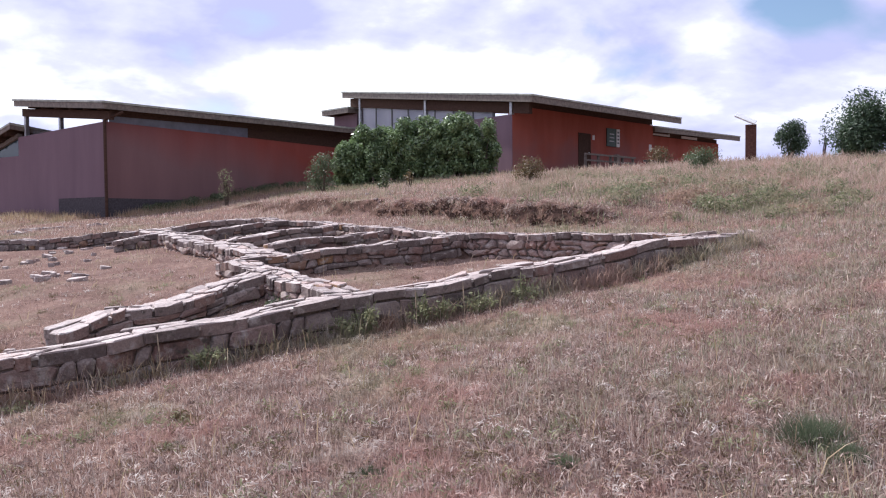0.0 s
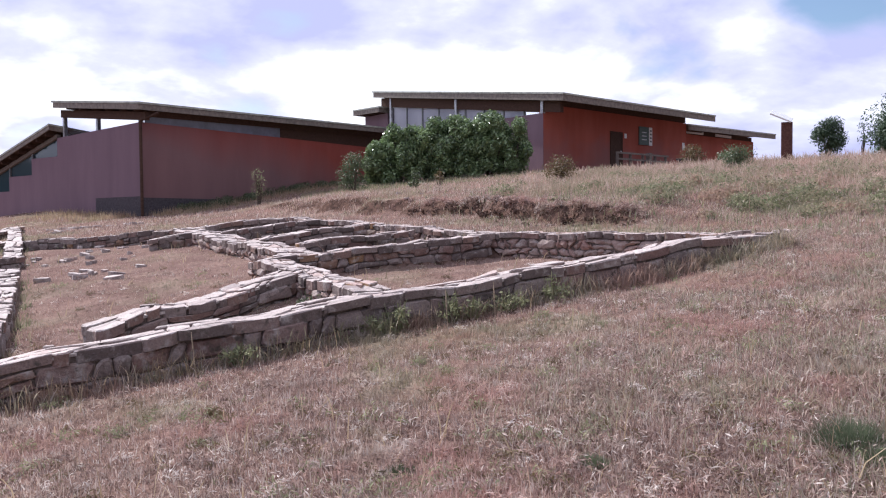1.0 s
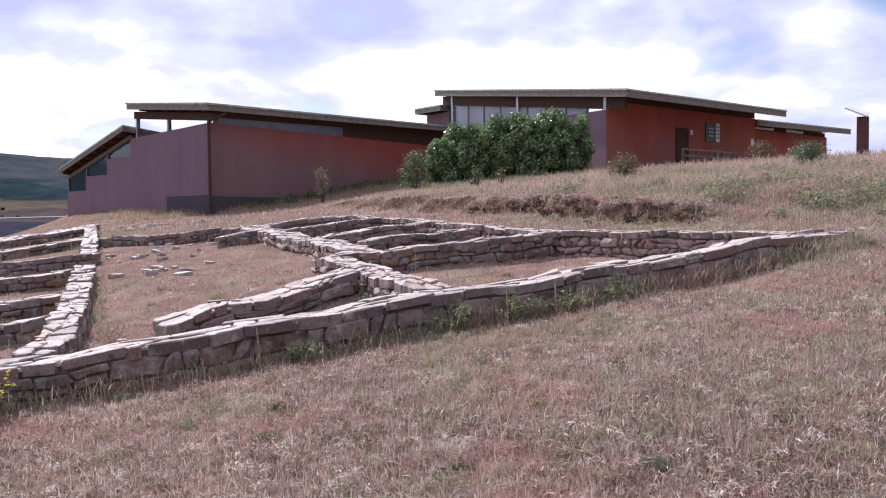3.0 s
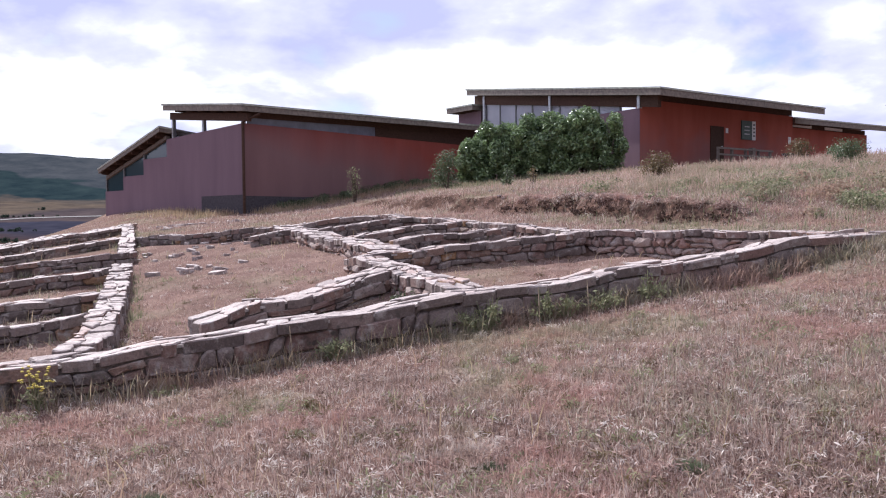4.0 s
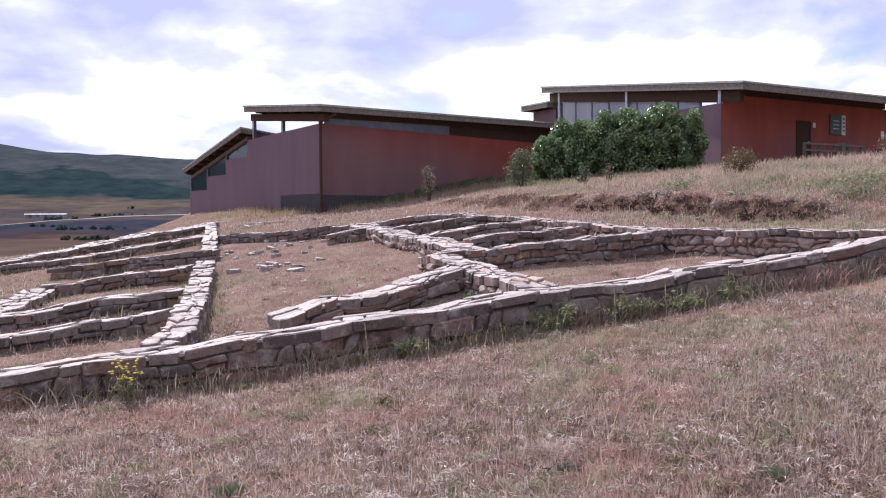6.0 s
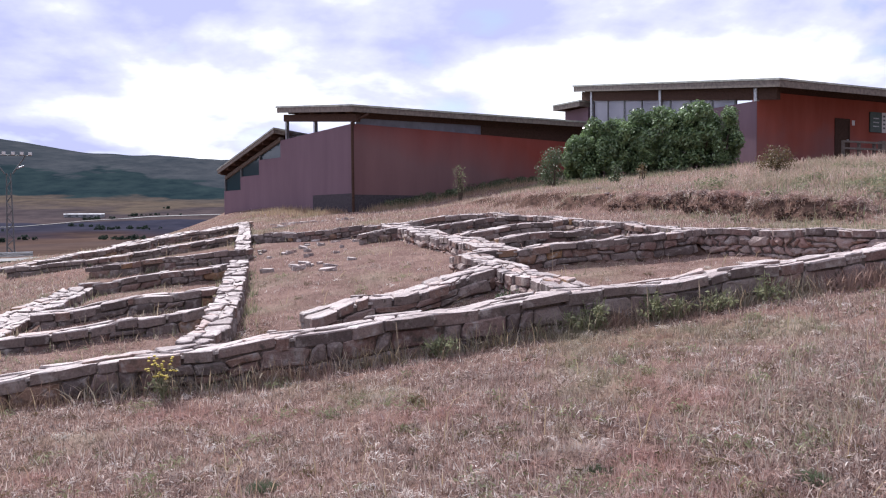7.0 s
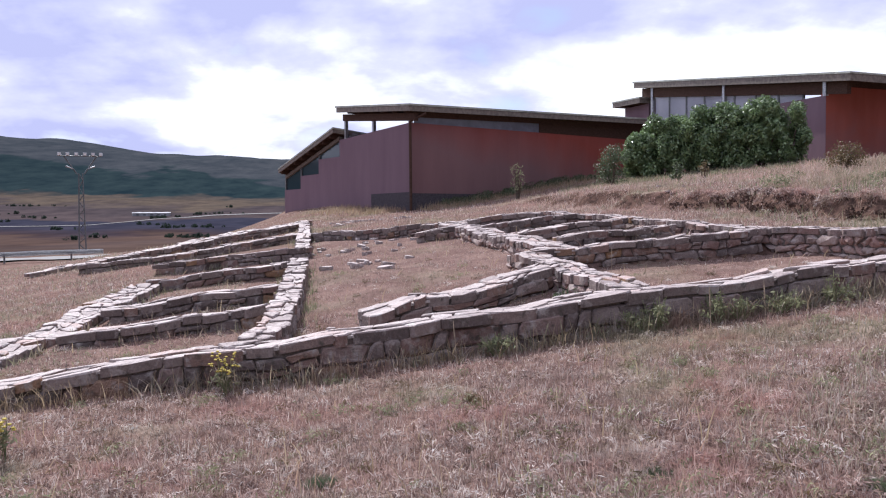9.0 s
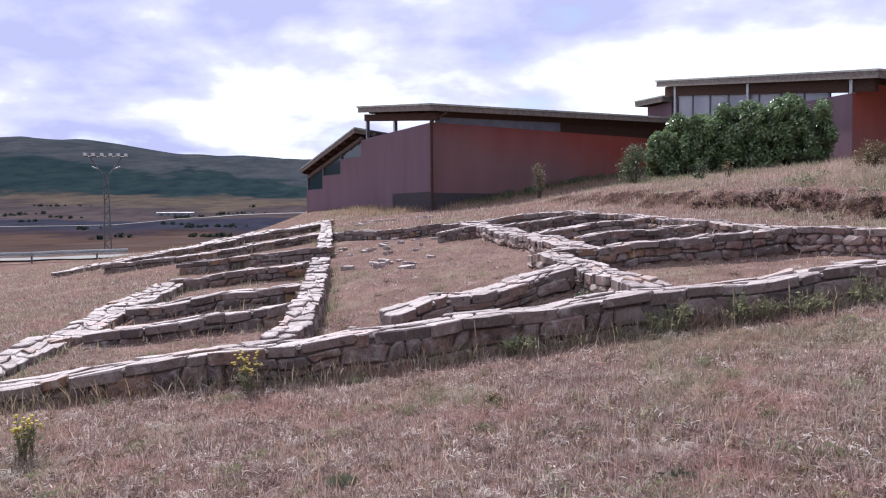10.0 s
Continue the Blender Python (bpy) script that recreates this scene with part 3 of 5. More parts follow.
def uneven_cell(u0b, u0t, u1b, u1t, vb, vt, rs, gap, wild):
    """Eight points round one stone between two joints and two beds; vb and vt are the beds' heights along u."""
    def mix_(a, b, k):
        return a + (b - a) * k
    h = max(0.02, vt((u0t + u1t) / 2) - vb((u0b + u1b) / 2))
    cut = min(0.3 * h, 0.05) * wild
    c = [rs.uniform(0.1, 1.0) * cut for _ in range(8)]
    low, top = (lambda u: vb(u) + gap), (lambda u: vt(u) - gap)
    l0, l1, r0, r1 = u0b + gap, u0t + gap, u1b - gap, u1t - gap
    um = mix_(l0, r0, rs.uniform(0.35, 0.65))
    uq = mix_(l1, r1, rs.uniform(0.35, 0.65))
    j = lambda: rs.uniform(-0.008, 0.008) * wild
    return [(l0 + c[0], low(l0)), (um, low(um) + j()), (r0 - c[1], low(r0)), (r0 + j(), low(r0) + c[2]), (r1 + j(), top(r1) - c[3]), (r1 - c[4], top(r1)), (uq, top(uq) + j()), (l1 + c[5], top(l1)), (l1 + j(), top(l1) - c[6]), (l0 + j(), low(l0) + c[7])]


def ruined_wall(pts, h0=0.36, h1=None, thick=0.55, sides=(-1,), label="", ends=(), course=0.15, seed=1, rubble=False, crumble=0.0, slabs=(0.16, 0.46)):
    """A low wall through pts. sides: -1 the right-hand face as one walks along, 1 the other; beds follow the slope."""
    rs = random.Random(seed)
    h1 = h0 if h1 is None else h1
    line = WallLine(pts)
    length = line.length
    for p, q in zip(line.p, line.p[1:]):
        FOOTPRINTS.append((p[0], p[1], q[0], q[1], thick / 2 + 0.03))
    root = thing("ruined_wall", label or "low ruined wall of split sandstone blocks in dry grass", "wall", (0, 0, 0), group="ruined walls")
    ph = [rs.uniform(0, 6.28) for _ in range(8)]

    u_ = line.u
    gx, gy = line.xy[:, 0], line.xy[:, 1]
    tops = height(gx, gy) - fill(gx, gy) + h0 + (h1 - h0) * u_ / length - crumble * np.clip(1 - u_ / 0.8, 0, 1) ** 1.5
    tops = (tops + 0.012 * np.sin(u_ * 2.3 + ph[0]) + 0.009 * np.sin(u_ * 5.1 + ph[1])).tolist()

    def top_at(s):
        k = (s + line.reach) / 0.02
        i = min(max(int(k), 0), len(tops) - 2)
        return tops[i] + (tops[i + 1] - tops[i]) * (k - i)

    def solid(name, material, note, hw, down0, z_low):
        n = max(3, int(length / 0.4))
        v, f = [], []
        for i in range(n + 1):
            s = 0.06 + (length - 0.12) * i / n
            x, y = line.at(s)
            zt = top_at(s) - down0
            zb = ground_at(x, y) - 0.25 if z_low is None else zt - z_low
            for k, z in ((-hw, zb), (-hw, zt), (hw, zt), (hw, zb)):
                v.append((*line.at(s, k), z))
        for i in range(n):
            for k in range(4):
                f.append((4 * i + k, 4 * i + 4 + k, 4 * i + 4 + (k + 1) % 4, 4 * i + (k + 1) % 4))
        f += [(3, 2, 1, 0), tuple(4 * n + k for k in range(4))]
        me = bpy.data.meshes.new(name)
        me.from_pydata(v, [], f)
        me.materials.append(material)
        ob = new(name, me)
        ob.parent = root
        tagged(ob, note)

    solid("core", MORTAR, "earth and mortar core", thick / 2 - 0.05, 0.05, None)
    solid("mortar_bed", LIME, "pale lime mortar between the top stones", thick / 2 - 0.035, 0.020, 0.028)
    # top course: flat slabs laid in one to three uneven strips, their outer edges showing in the face
    strips = 2 if thick < 0.45 else 3
    cuts = [-thick / 2] + [-thick / 2 + thick * (i + 1) / strips for i in range(strips - 1)] + [thick / 2]
    for st in range(strips):
        s = rs.uniform(-0.08, 0.0)
        tilt0 = 0.0
        edge_wave = lambda u, c=cuts, k=st: 0.05 * math.sin(u * 2.9 + ph[2] + k) + 0.03 * math.sin(u * 7.3 + ph[3] + 2 * k)
        outer_lo, outer_hi = st == 0, st == strips - 1
        while s < length - 0.06:
            ln = min(rs.uniform(*slabs) * (0.72 if rubble else 1), length + 0.03 - s)
            tilt1 = rs.uniform(-0.07, 0.07)
            lo_out, hi_out = rs.uniform(-0.022, 0.03), rs.uniform(-0.022, 0.03)
            vb = (lambda u, o=lo_out: cuts[st] - o) if outer_lo else (lambda u: cuts[st] + edge_wave(u, k=st - 1))
            vt = (lambda u, o=hi_out: cuts[st + 1] + o) if outer_hi else (lambda u: cuts[st + 1] + edge_wave(u, k=st))
            poly = uneven_cell(s - tilt0, s + tilt0, s + ln - tilt1, s + ln + tilt1, vb, vt, rs, rs.choice((0.004, 0.008, 0.014)), 1.3)
            lift = rs.uniform(-0.014, 0.016)
            lean_ = rs.uniform(-0.03, 0.03)
            if ln > 0.07:
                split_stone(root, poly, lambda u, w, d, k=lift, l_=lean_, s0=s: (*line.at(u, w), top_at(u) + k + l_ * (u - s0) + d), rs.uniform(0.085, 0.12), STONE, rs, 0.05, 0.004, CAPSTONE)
            s += ln
            tilt0 = tilt1
    # faces under the top course
    for side in sides:
        edge = side * (thick / 2 - 0.006)
        deep = max(top_at(length * i / 8) - ground_at(*line.at(length * i / 8, side * thick * 0.6)) for i in range(9)) + 0.05
        z1, row = 0.105, 0
        while z1 < deep:
            hgt = course * rs.uniform(0.72, 1.35)
            z2 = z1 + hgt
            bed = lambda u, d_, k: -d_ + (0.014 * math.sin(u * 3.3 + ph[4] + k * 0.6) + 0.012 * math.sin(u * 8.7 + ph[5] + k * 1.3)) * (0.4 if k == 0 else 1)
            top_bed = lambda u, d_=z1, k=row: bed(u, d_, k)
            low_bed = lambda u, d_=z2, k=row + 1: bed(u, d_, k)
            s = rs.uniform(-0.12, 0.06)
            tilt0 = rs.uniform(-0.02, 0.02)
            while s < length - 0.05:
                ln = min(rs.choice((rs.uniform(0.14, 0.3), rs.uniform(0.28, 0.56))) * (0.62 if rubble else 1), length + 0.02 - s)
                tilt1 = rs.uniform(-0.022, 0.022) * (2.4 if rubble else 1)
                x, y = line.at(s + ln / 2, edge)
                if ln > 0.07 and top_at(s + ln / 2) - z1 > ground_at(x, y) - 0.03:
                    cells = [(low_bed, top_bed)]
                    if rs.random() < 0.22 and hgt > 0.13:
                        k_ = rs.uniform(0.35, 0.65)
                        mid_bed = lambda u, k=k_: low_bed(u) * k + top_bed(u) * (1 - k)
                        cells = [(low_bed, mid_bed), (mid_bed, top_bed)]
                    for vb, vt in cells:
                        poly = uneven_cell(s - tilt0, s + tilt0, s + ln - tilt1, s + ln + tilt1, vb, vt, rs, rs.uniform(0.003, 0.008), 1.7 if rubble else 1.0)
                        if side == 1:
                            poly = poly[::-1]
                        proud = rs.uniform(-0.022, 0.016)
                        split_stone(root, poly, lambda u, w, d, e=edge, p=proud: (*line.at(u, e + side * (d + p)), top_at(u) + w), 0.12, REDSTONE if rubble else STONE, rs, 0.24 if rubble else 0.17, 0.03 if rubble else 0.016)
                s += ln
                tilt0 = tilt1
            z1, row = z2, row + 1
    # closed ends
    for end in ends:
        s_end, out_ = (0.0, -1) if end == 0 else (length, 1)
        x, y = line.at(s_end)
        deep = top_at(s_end) - ground_at(x, y) + 0.05
        z1 = 0.10
        while z1 < deep:
            z2 = z1 + course * rs.uniform(0.8, 1.3)
            k = -thick / 2 + 0.02
            while k < thick / 2 - 0.06:
                w_ = min(rs.uniform(0.16, 0.32), thick / 2 - k)
                poly = uneven_cell(k, k, k + w_, k + w_, lambda u, d_=z2: -d_, lambda u, d_=z1: -d_, rs, 0.005, 1.4)
                if out_ == -1:
                    poly = poly[::-1]
                split_stone(root, poly, lambda u, w, d: (*line.at(s_end + out_ * (d - 0.01), u), top_at(s_end) + w), 0.12, STONE, rs)
                k += w_
            z1 = z2
    return root


NEAR_Y = 7.74
ruined_wall(((-7.0, NEAR_Y), (3.0, NEAR_Y)), 0.36, 0.37, 0.48, (-1,), "long low ruined wall of split sandstone blocks across the slope", seed=11, slabs=(0.20, 0.56), course=0.145)
ruined_wall(((3.0, NEAR_Y), (9.2, NEAR_Y + 0.05)), 0.37, 0.27, 0.48, (-1,), "low ruined wall of split sandstone running into the grassy slope", seed=12, slabs=(0.20, 0.56))
ruined_wall(((3.24, 8.02), (2.98, 11.7)), 0.36, 0.35, 0.5, (1,), "low ruined cross wall with uneven capping stones", ends=(1,), seed=13, rubble=True)
ruined_wall(((0.45, 9.12), (2.86, 9.98)), 0.31, 0.39, 0.56, (-1,), "short ruined wall spur, crumbling at its free end", ends=(0,), seed=14, crumble=0.06, slabs=(0.14, 0.38))
ruined_wall(((3.05, 12.0), (7.0, 12.0)), 0.34, 0.22, 0.5, (-1,), "low ruined room wall of squared sandstone", seed=15)
ruined_wall(((7.15, 12.2), (9.05, 8.1)), 0.22, 0.26, 0.5, (-1,), "ruined retaining wall of rubble stones with red tones", seed=16, rubble=True)
ruined_wall(((3.75, 12.3), (3.05, 18.9)), 0.33, 0.36, 0.7, (1,), "broad ruined cross wall with rubble face", seed=17, rubble=True)
ruined_wall(((-0.35, 21.3), (3.0, 19.1)), 0.34, 0.36, 0.5, (-1,), "low far ruined wall along the dig", seed=18)
ruined_wall(((3.0, 19.1), (5.4, 19.0)), 0.34, 0.36, 0.5, (-1,), "low far ruined wall stub", seed=19)
ruined_wall(((2.05, 17.7), (3.0, 17.6)), 0.34, 0.36, 0.5, (-1,), "short ruined wall stub", ends=(0,), seed=20)
ruined_wall(((4.05, 13.4), (6.3, 13.75)), 0.33, 0.28, 0.45, (-1,), "narrow ruined partition wall of a small room", seed=21)
ruined_wall(((3.75, 15.2), (6.0, 15.3)), 0.34, 0.32, 0.42, (-1,), "narrow ruined partition wall of a small room", seed=22)
ruined_wall(((3.5, 17.3), (5.7, 17.4)), 0.34, 0.34, 0.42, (-1,), "narrow ruined partition wall of a small room", seed=23)
ruined_wall(((7.1, 12.25), (5.5, 18.9)), 0.22, 0.34, 0.5, (1,), "ruined back wall against the bank", seed=24, rubble=True)
ruined_wall(((-0.74, 8.0), (-0.60, 8.75), (-0.545, 9.5), (-0.51, 10.3), (-0.52, 11.9), (-0.52, 13.5), (-0.52, 15.4)), 0.36, 0.36, 0.35, (1, -1), "long curving ruined wall with a broad top of flat stones", seed=25, slabs=(0.10, 0.26))
ruined_wall(((-0.51, 17.35), (-0.58, 21.3), (-0.70, 27.5)), 0.36, 0.34, 0.33, (1, -1), "far ruined wall with a broad top of flat stones", seed=26)
ruined_wall(((-4.0, 8.0), (-3.66, 9.5), (-3.48, 10.8), (-3.40, 12.4), (-3.18, 14.5)), 0.30, 0.33, 0.52, (-1,), "ruined outer wall of a row of small rooms", seed=27, slabs=(0.10, 0.30))
ruined_wall(((-3.15, 9.98), (-1.8, 10.15), (-0.8, 10.02)), 0.35, 0.36, 0.40, (-1,), "ruined partition wall between small rooms", seed=28)
ruined_wall(((-3.1, 11.66), (-0.74, 11.98)), 0.36, 0.36, 0.40, (-1,), "ruined partition wall between small rooms", seed=29)
ruined_wall(((-3.2, 14.76), (-0.74, 14.80)), 0.36, 0.36, 0.42, (-1,), "ruined partition wall between small rooms", seed=30)
ruined_wall(((-3.6, 17.75), (-2.1, 17.48), (-0.36, 17.05)), 0.36, 0.36, 0.45, (-1,), "ruined partition wall of squared blocks", ends=(0,), seed=31)
ruined_wall(((-6.0, 20.3), (-3.85, 20.3), (-2.15, 21.35), (-0.8, 22.3)), 0.32, 0.33, 0.42, (-1,), "ruined wall running down the slope", seed=32)
ruined_wall(((-7.5, 21.3), (-5.85, 22.5), (-3.5, 25.2), (-0.9, 27.6)), 0.24, 0.32, 0.42, (-1,), "ruined wall running down the slope", seed=33)
ruined_wall(((-4.6, 26.0), (-2.6, 28.3), (-0.6, 30.4)), 0.20, 0.26, 0.42, (-1,), "faint ruined wall near the museum's foot", seed=34, rubble=True)


# ---------------------------------------------------------------- the museum: two halls with low shed roofs
class Frame2:
    """Places on a hall: a along its long side, f along its gable face, z up."""

    def __init__(self, corner, along):
        self.o, self.u, self.v = Vector(corner), bearing(along), bearing(along - 90)

    def __call__(self, a, f, z):
        q = self.o + self.u * a + self.v * f
        return Vector((q.x, q.y, z))


def hex_solid(fr, a0, a1, f0, f1, z0, z1):
    """A block in a hall's own axes; z0 and z1 may be functions of (a, f)."""
    zl = z0 if callable(z0) else (lambda a, f: z0)
    zh = z1 if callable(z1) else (lambda a, f: z1)
    ring = ((a0, f0), (a1, f0), (a1, f1), (a0, f1))
    return add_prism(bmesh.new(), [fr(a, f, zl(a, f)) for a, f in ring], [fr(a, f, zh(a, f)) for a, f in ring])


def sheet_roof(fr, a0, a1, f0, f1, ztop, parent, thick=0.30, step=1.1):
    """A shed roof: sheet, deep fascia boards, rafters beneath."""
    roof = part("roof", hex_solid(fr, a0, a1, f0, f1, lambda a, f: ztop(a, f) - 0.09, ztop), ROOF, parent, "pale metal roof sheet")
    t = 0.06
    for nm, lim in (("fascia", (a0 + 0.03, a1 - 0.03, f0 + 0.03, f0 + 0.03 + t)), ("fascia", (a0 + 0.03, a0 + 0.03 + t, f0 + 0.1, f1 - 0.1)), ("fascia", (a0 + 0.03, a1 - 0.03, f1 - 0.03 - t, f1 - 0.03)))[: 3 if step < 1.0 else 2]:
        part(nm, hex_solid(fr, *lim, lambda a, f: ztop(a, f) - thick - 0.09, lambda a, f: ztop(a, f) - 0.095), FASCIA, roof, "weathered brown fascia board")
    part("soffit", hex_solid(fr, a0 + 0.12, a1 - 0.12, f0 + 0.12, f1 - 0.12, lambda a, f: ztop(a, f) - 0.17, lambda a, f: ztop(a, f) - 0.1), WOOD, roof, "brown timber soffit")
    f = f0 + 0.5
    while f < f1 - 0.3:
        part("rafter", hex_solid(fr, a0 + 0.12, a0 + 2.5, f, f + 0.1, lambda a, g: ztop(a, g) - 0.42, lambda a, g: ztop(a, g) - 0.18), WOOD, roof)
        f += step
    return roof


def museum_lower():
    fr = Frame2((4.13, 37.77), 62)
    root = thing("museum_hall", "low museum hall with greyed red rendered walls and a shed roof", "building", (4.13, 37.77, 2.0))
    root.matrix_world = Matrix.Identity(4)
    zt = lambda a, f: 7.09 + 0.027 * a + 0.100 * f
    wt = 0.3
    # long wall, then the stepped gable
    part("wall", hex_solid(fr, 0, 18.0, -0.01, wt - 0.01, 0.8, 6.195), GREYEDRED, root, "oxide-red rendered wall, greyer towards the bottom")
    part("wall", hex_solid(fr, -0.02, wt, 0.0, 6.98, 0.6, lambda a, f: 6.2 - 0.036 * f), MAUVE, root, "mauve-grey rendered gable wall")
    for f0, f1, z in ((6.98, 9.52, 5.04), (9.52, 11.88, 4.20), (11.88, 14.1, 3.42)):
        part("wall", hex_solid(fr, 0.0, wt, f0, f1, -0.6, z), MAUVE, root, "stepped mauve-grey gable wall")
    part("wall", hex_solid(fr, wt, 16.0, 13.8, 14.1, -0.6, 3.4), MAUVE, root)
    part("wall", hex_solid(fr, 15.7, 16.0, wt, 13.8, 0.5, 4.2), MAUVE, root)
    part("floor", hex_solid(fr, wt, 15.7, wt, 13.8, -0.6, 1.6), PLINTH, root)
    part("plinth", hex_solid(fr, -0.04, -0.02, 0.02, 3.66, 0.8, 2.86), PLINTH, root, "dark plinth panel")
    part("plinth", hex_solid(fr, 0.02, 6.0, -0.03, -0.01, 0.8, 2.8), PLINTH, root, "dark plinth band")
    # clerestory: a timber beam under the roof, glass between it and the wall
    part("beam", hex_solid(fr, 0.0, 0.25, -0.3, 6.6, lambda a, f: zt(a, f) - 0.80, lambda a, f: zt(a, f) - 0.43), WOOD, root, "brown timber eaves beam")
    part("beam", hex_solid(fr, 0.26, 18.0, 0.05, 0.28, lambda a, f: zt(a, f) - 0.62, lambda a, f: zt(a, f) - 0.18), WOOD, root, "brown timber eaves beam")
    part("clerestory_glass", hex_solid(fr, 0.3, 8.6, 0.14, 0.16, 6.2, lambda a, f: zt(a, f) - 0.62), SMOKE, root, "smoked glass strip under the eaves")
    part("clerestory_panel", hex_solid(fr, 8.6, 18.0, 0.12, 0.18, 6.2, lambda a, f: zt(a, f) - 0.62), WOOD, root, "dark boarding under the eaves")
    for f0, f1 in ((0.35, 3.5), (3.65, 6.4)):
        pane = part("window_pane", hex_solid(fr, 0.13, 0.15, f0, f1, lambda a, f: 6.2 - 0.036 * f, lambda a, f: zt(a, f) - 0.80), GLASS, root, "clear gable window pane")
        pane.visible_shadow = False
    for f in (0.12, 3.5, 6.4):
        part("post", hex_solid(fr, 0.05, 0.23, f, f + 0.14, lambda a, g: 6.2 - 0.036 * g, lambda a, g: zt(a, g) - 0.78), STEEL, root, "pale steel post")
    sheet_roof(fr, -0.40, 18.2, -0.5, 6.75, zt, root, 0.26)
    # lower roof over the stepped part
    zl = lambda a, f: 6.60 - 0.262 * (f - 6.95) - 0.10 * max(a, 0)
    sheet_roof(fr, -0.5, 16.0, 6.85, 14.0, zl, root, 0.2, 0.9)
    part("beam", hex_solid(fr, 0.0, 0.22, 7.05, 14.0, lambda a, f: zl(a, f) - 0.62, lambda a, f: zl(a, f) - 0.42), GREYWOOD, root, "grey sloping timber beam")
    for f0, f1, z in ((7.05, 9.46, 5.04), (9.58, 11.82, 4.2), (11.94, 14.0, 3.42)):
        part("window_pane", hex_solid(fr, 0.12, 0.15, f0, f1, z, lambda a, f: zl(a, f) - 0.62), DARKGLASS, root, "dark glass under the sloping roof")
        part("post", hex_solid(fr, 0.04, 0.2, f1, f1 + 0.12, z, lambda a, f: zl(a, f) - 0.6), DARKSTEEL, root, "dark window post")
    # rainwater pipe at the corner
    bm = rod(fr(-0.08, -0.08, 1.2), fr(-0.08, -0.08, 6.25), 0.07)
    add_rod(bm, fr(-0.08, -0.08, 6.25), fr(0.5, -0.6, 6.62), 0.06)
    part("rainwater_pipe", bm, WOOD, root, "dark rainwater pipe")
    return root


def museum_upper():
    fr = Frame2((24.37, 35.43), 76)
    root = thing("museum_hall", "museum entrance hall with red rendered wall and wide shed roof", "building", (0, 0, 0))
    zt = lambda a, f: 8.50 + 0.003 * a + 0.133 * f
    wt = 0.3
    part("wall", hex_solid(fr, 0, 14.1, -0.01, wt - 0.01, 3.6, 7.9), RED, root, "oxide-red rendered wall")
    part("wall", hex_solid(fr, -0.02, wt, 0.0, 14.0, 3.2, 7.42), MAUVE, root, "mauve rendered gable wall")
    part("wall", hex_solid(fr, 13.8, 14.1, wt, 14.0, 4.2, 8.4), RED, root)
    part("wall", hex_solid(fr, wt, 13.8, 13.7, 14.0, 3.6, 7.2), MAUVE, root)
    part("floor", hex_solid(fr, wt, 13.8, wt, 13.7, 3.4, 4.7), PLINTH, root)
    part("beam", hex_solid(fr, 0.0, 0.26, -1.2, 14.6, lambda a, f: zt(a, f) - 1.02, lambda a, f: zt(a, f) - 0.43), WOOD, root, "deep brown timber beam")
    part("beam", hex_solid(fr, 0.3, 14.1, 0.04, 0.28, lambda a, f: zt(a, f) - 0.62, lambda a, f: zt(a, f) - 0.18), WOOD, root, "brown timber eaves beam")
    n = 0
    edges = [1.5, 3.1, 4.7, 6.3, 7.25, 8.75, 10.35, 11.95, 13.4]
    for f0, f1 in zip(edges, edges[1:]):
        part("window_pane", hex_solid(fr, 0.13, 0.15, f0 + 0.05, f1 - 0.05, 7.42, lambda a, f: max(7.44, zt(a, f) - 1.02)), PALE_PANE, root, "pale window pane under the roof")
        part("mullion", hex_solid(fr, 0.08, 0.2, f0 - 0.05, f0 + 0.05, 7.42, lambda a, f: max(7.46, zt(a, f) - 1.02)), DARKSTEEL, root, "dark window mullion")
    for f in (0.0, 6.95, 13.45):
        part("post", hex_solid(fr, -0.06, 0.14, f - 0.02, f + 0.16, 7.4, lambda a, g: zt(a, g) - 0.42), STEEL, root, "pale steel post")
    sheet_roof(fr, -0.4, 14.9, -1.7, 15.1, zt, root, 0.34)
    # small back roof beside the gable
    zb = lambda a, f: 9.45 - 0.02 * (17.3 - f)
    sheet_roof(fr, -0.5, 5.0, 14.2, 17.3, zb, root, 0.3, 0.8)
    part("wall", hex_solid(fr, 0.3, 4.0, 14.3, 16.9, 3.6, 9.0), MAUVE, root)
    # door, boards
    door = part("door", hex_solid(fr, 5.98, 7.0, -0.03, 0.02, 4.66, 6.74), WOOD, root, "dark brown timber door")
    part("door_handle", hex_solid(fr, 6.85, 6.95, -0.08, -0.03, 5.65, 5.72), STEEL, door, "steel handle")
    for lim in ((5.88, 5.98, 4.66, 6.84), (7.0, 7.1, 4.66, 6.84), (5.98, 7.0, 6.74, 6.84)):
        part("door_frame", hex_solid(fr, lim[0], lim[1], -0.05, 0.01, lim[2], lim[3]), WOOD, door)
    return root


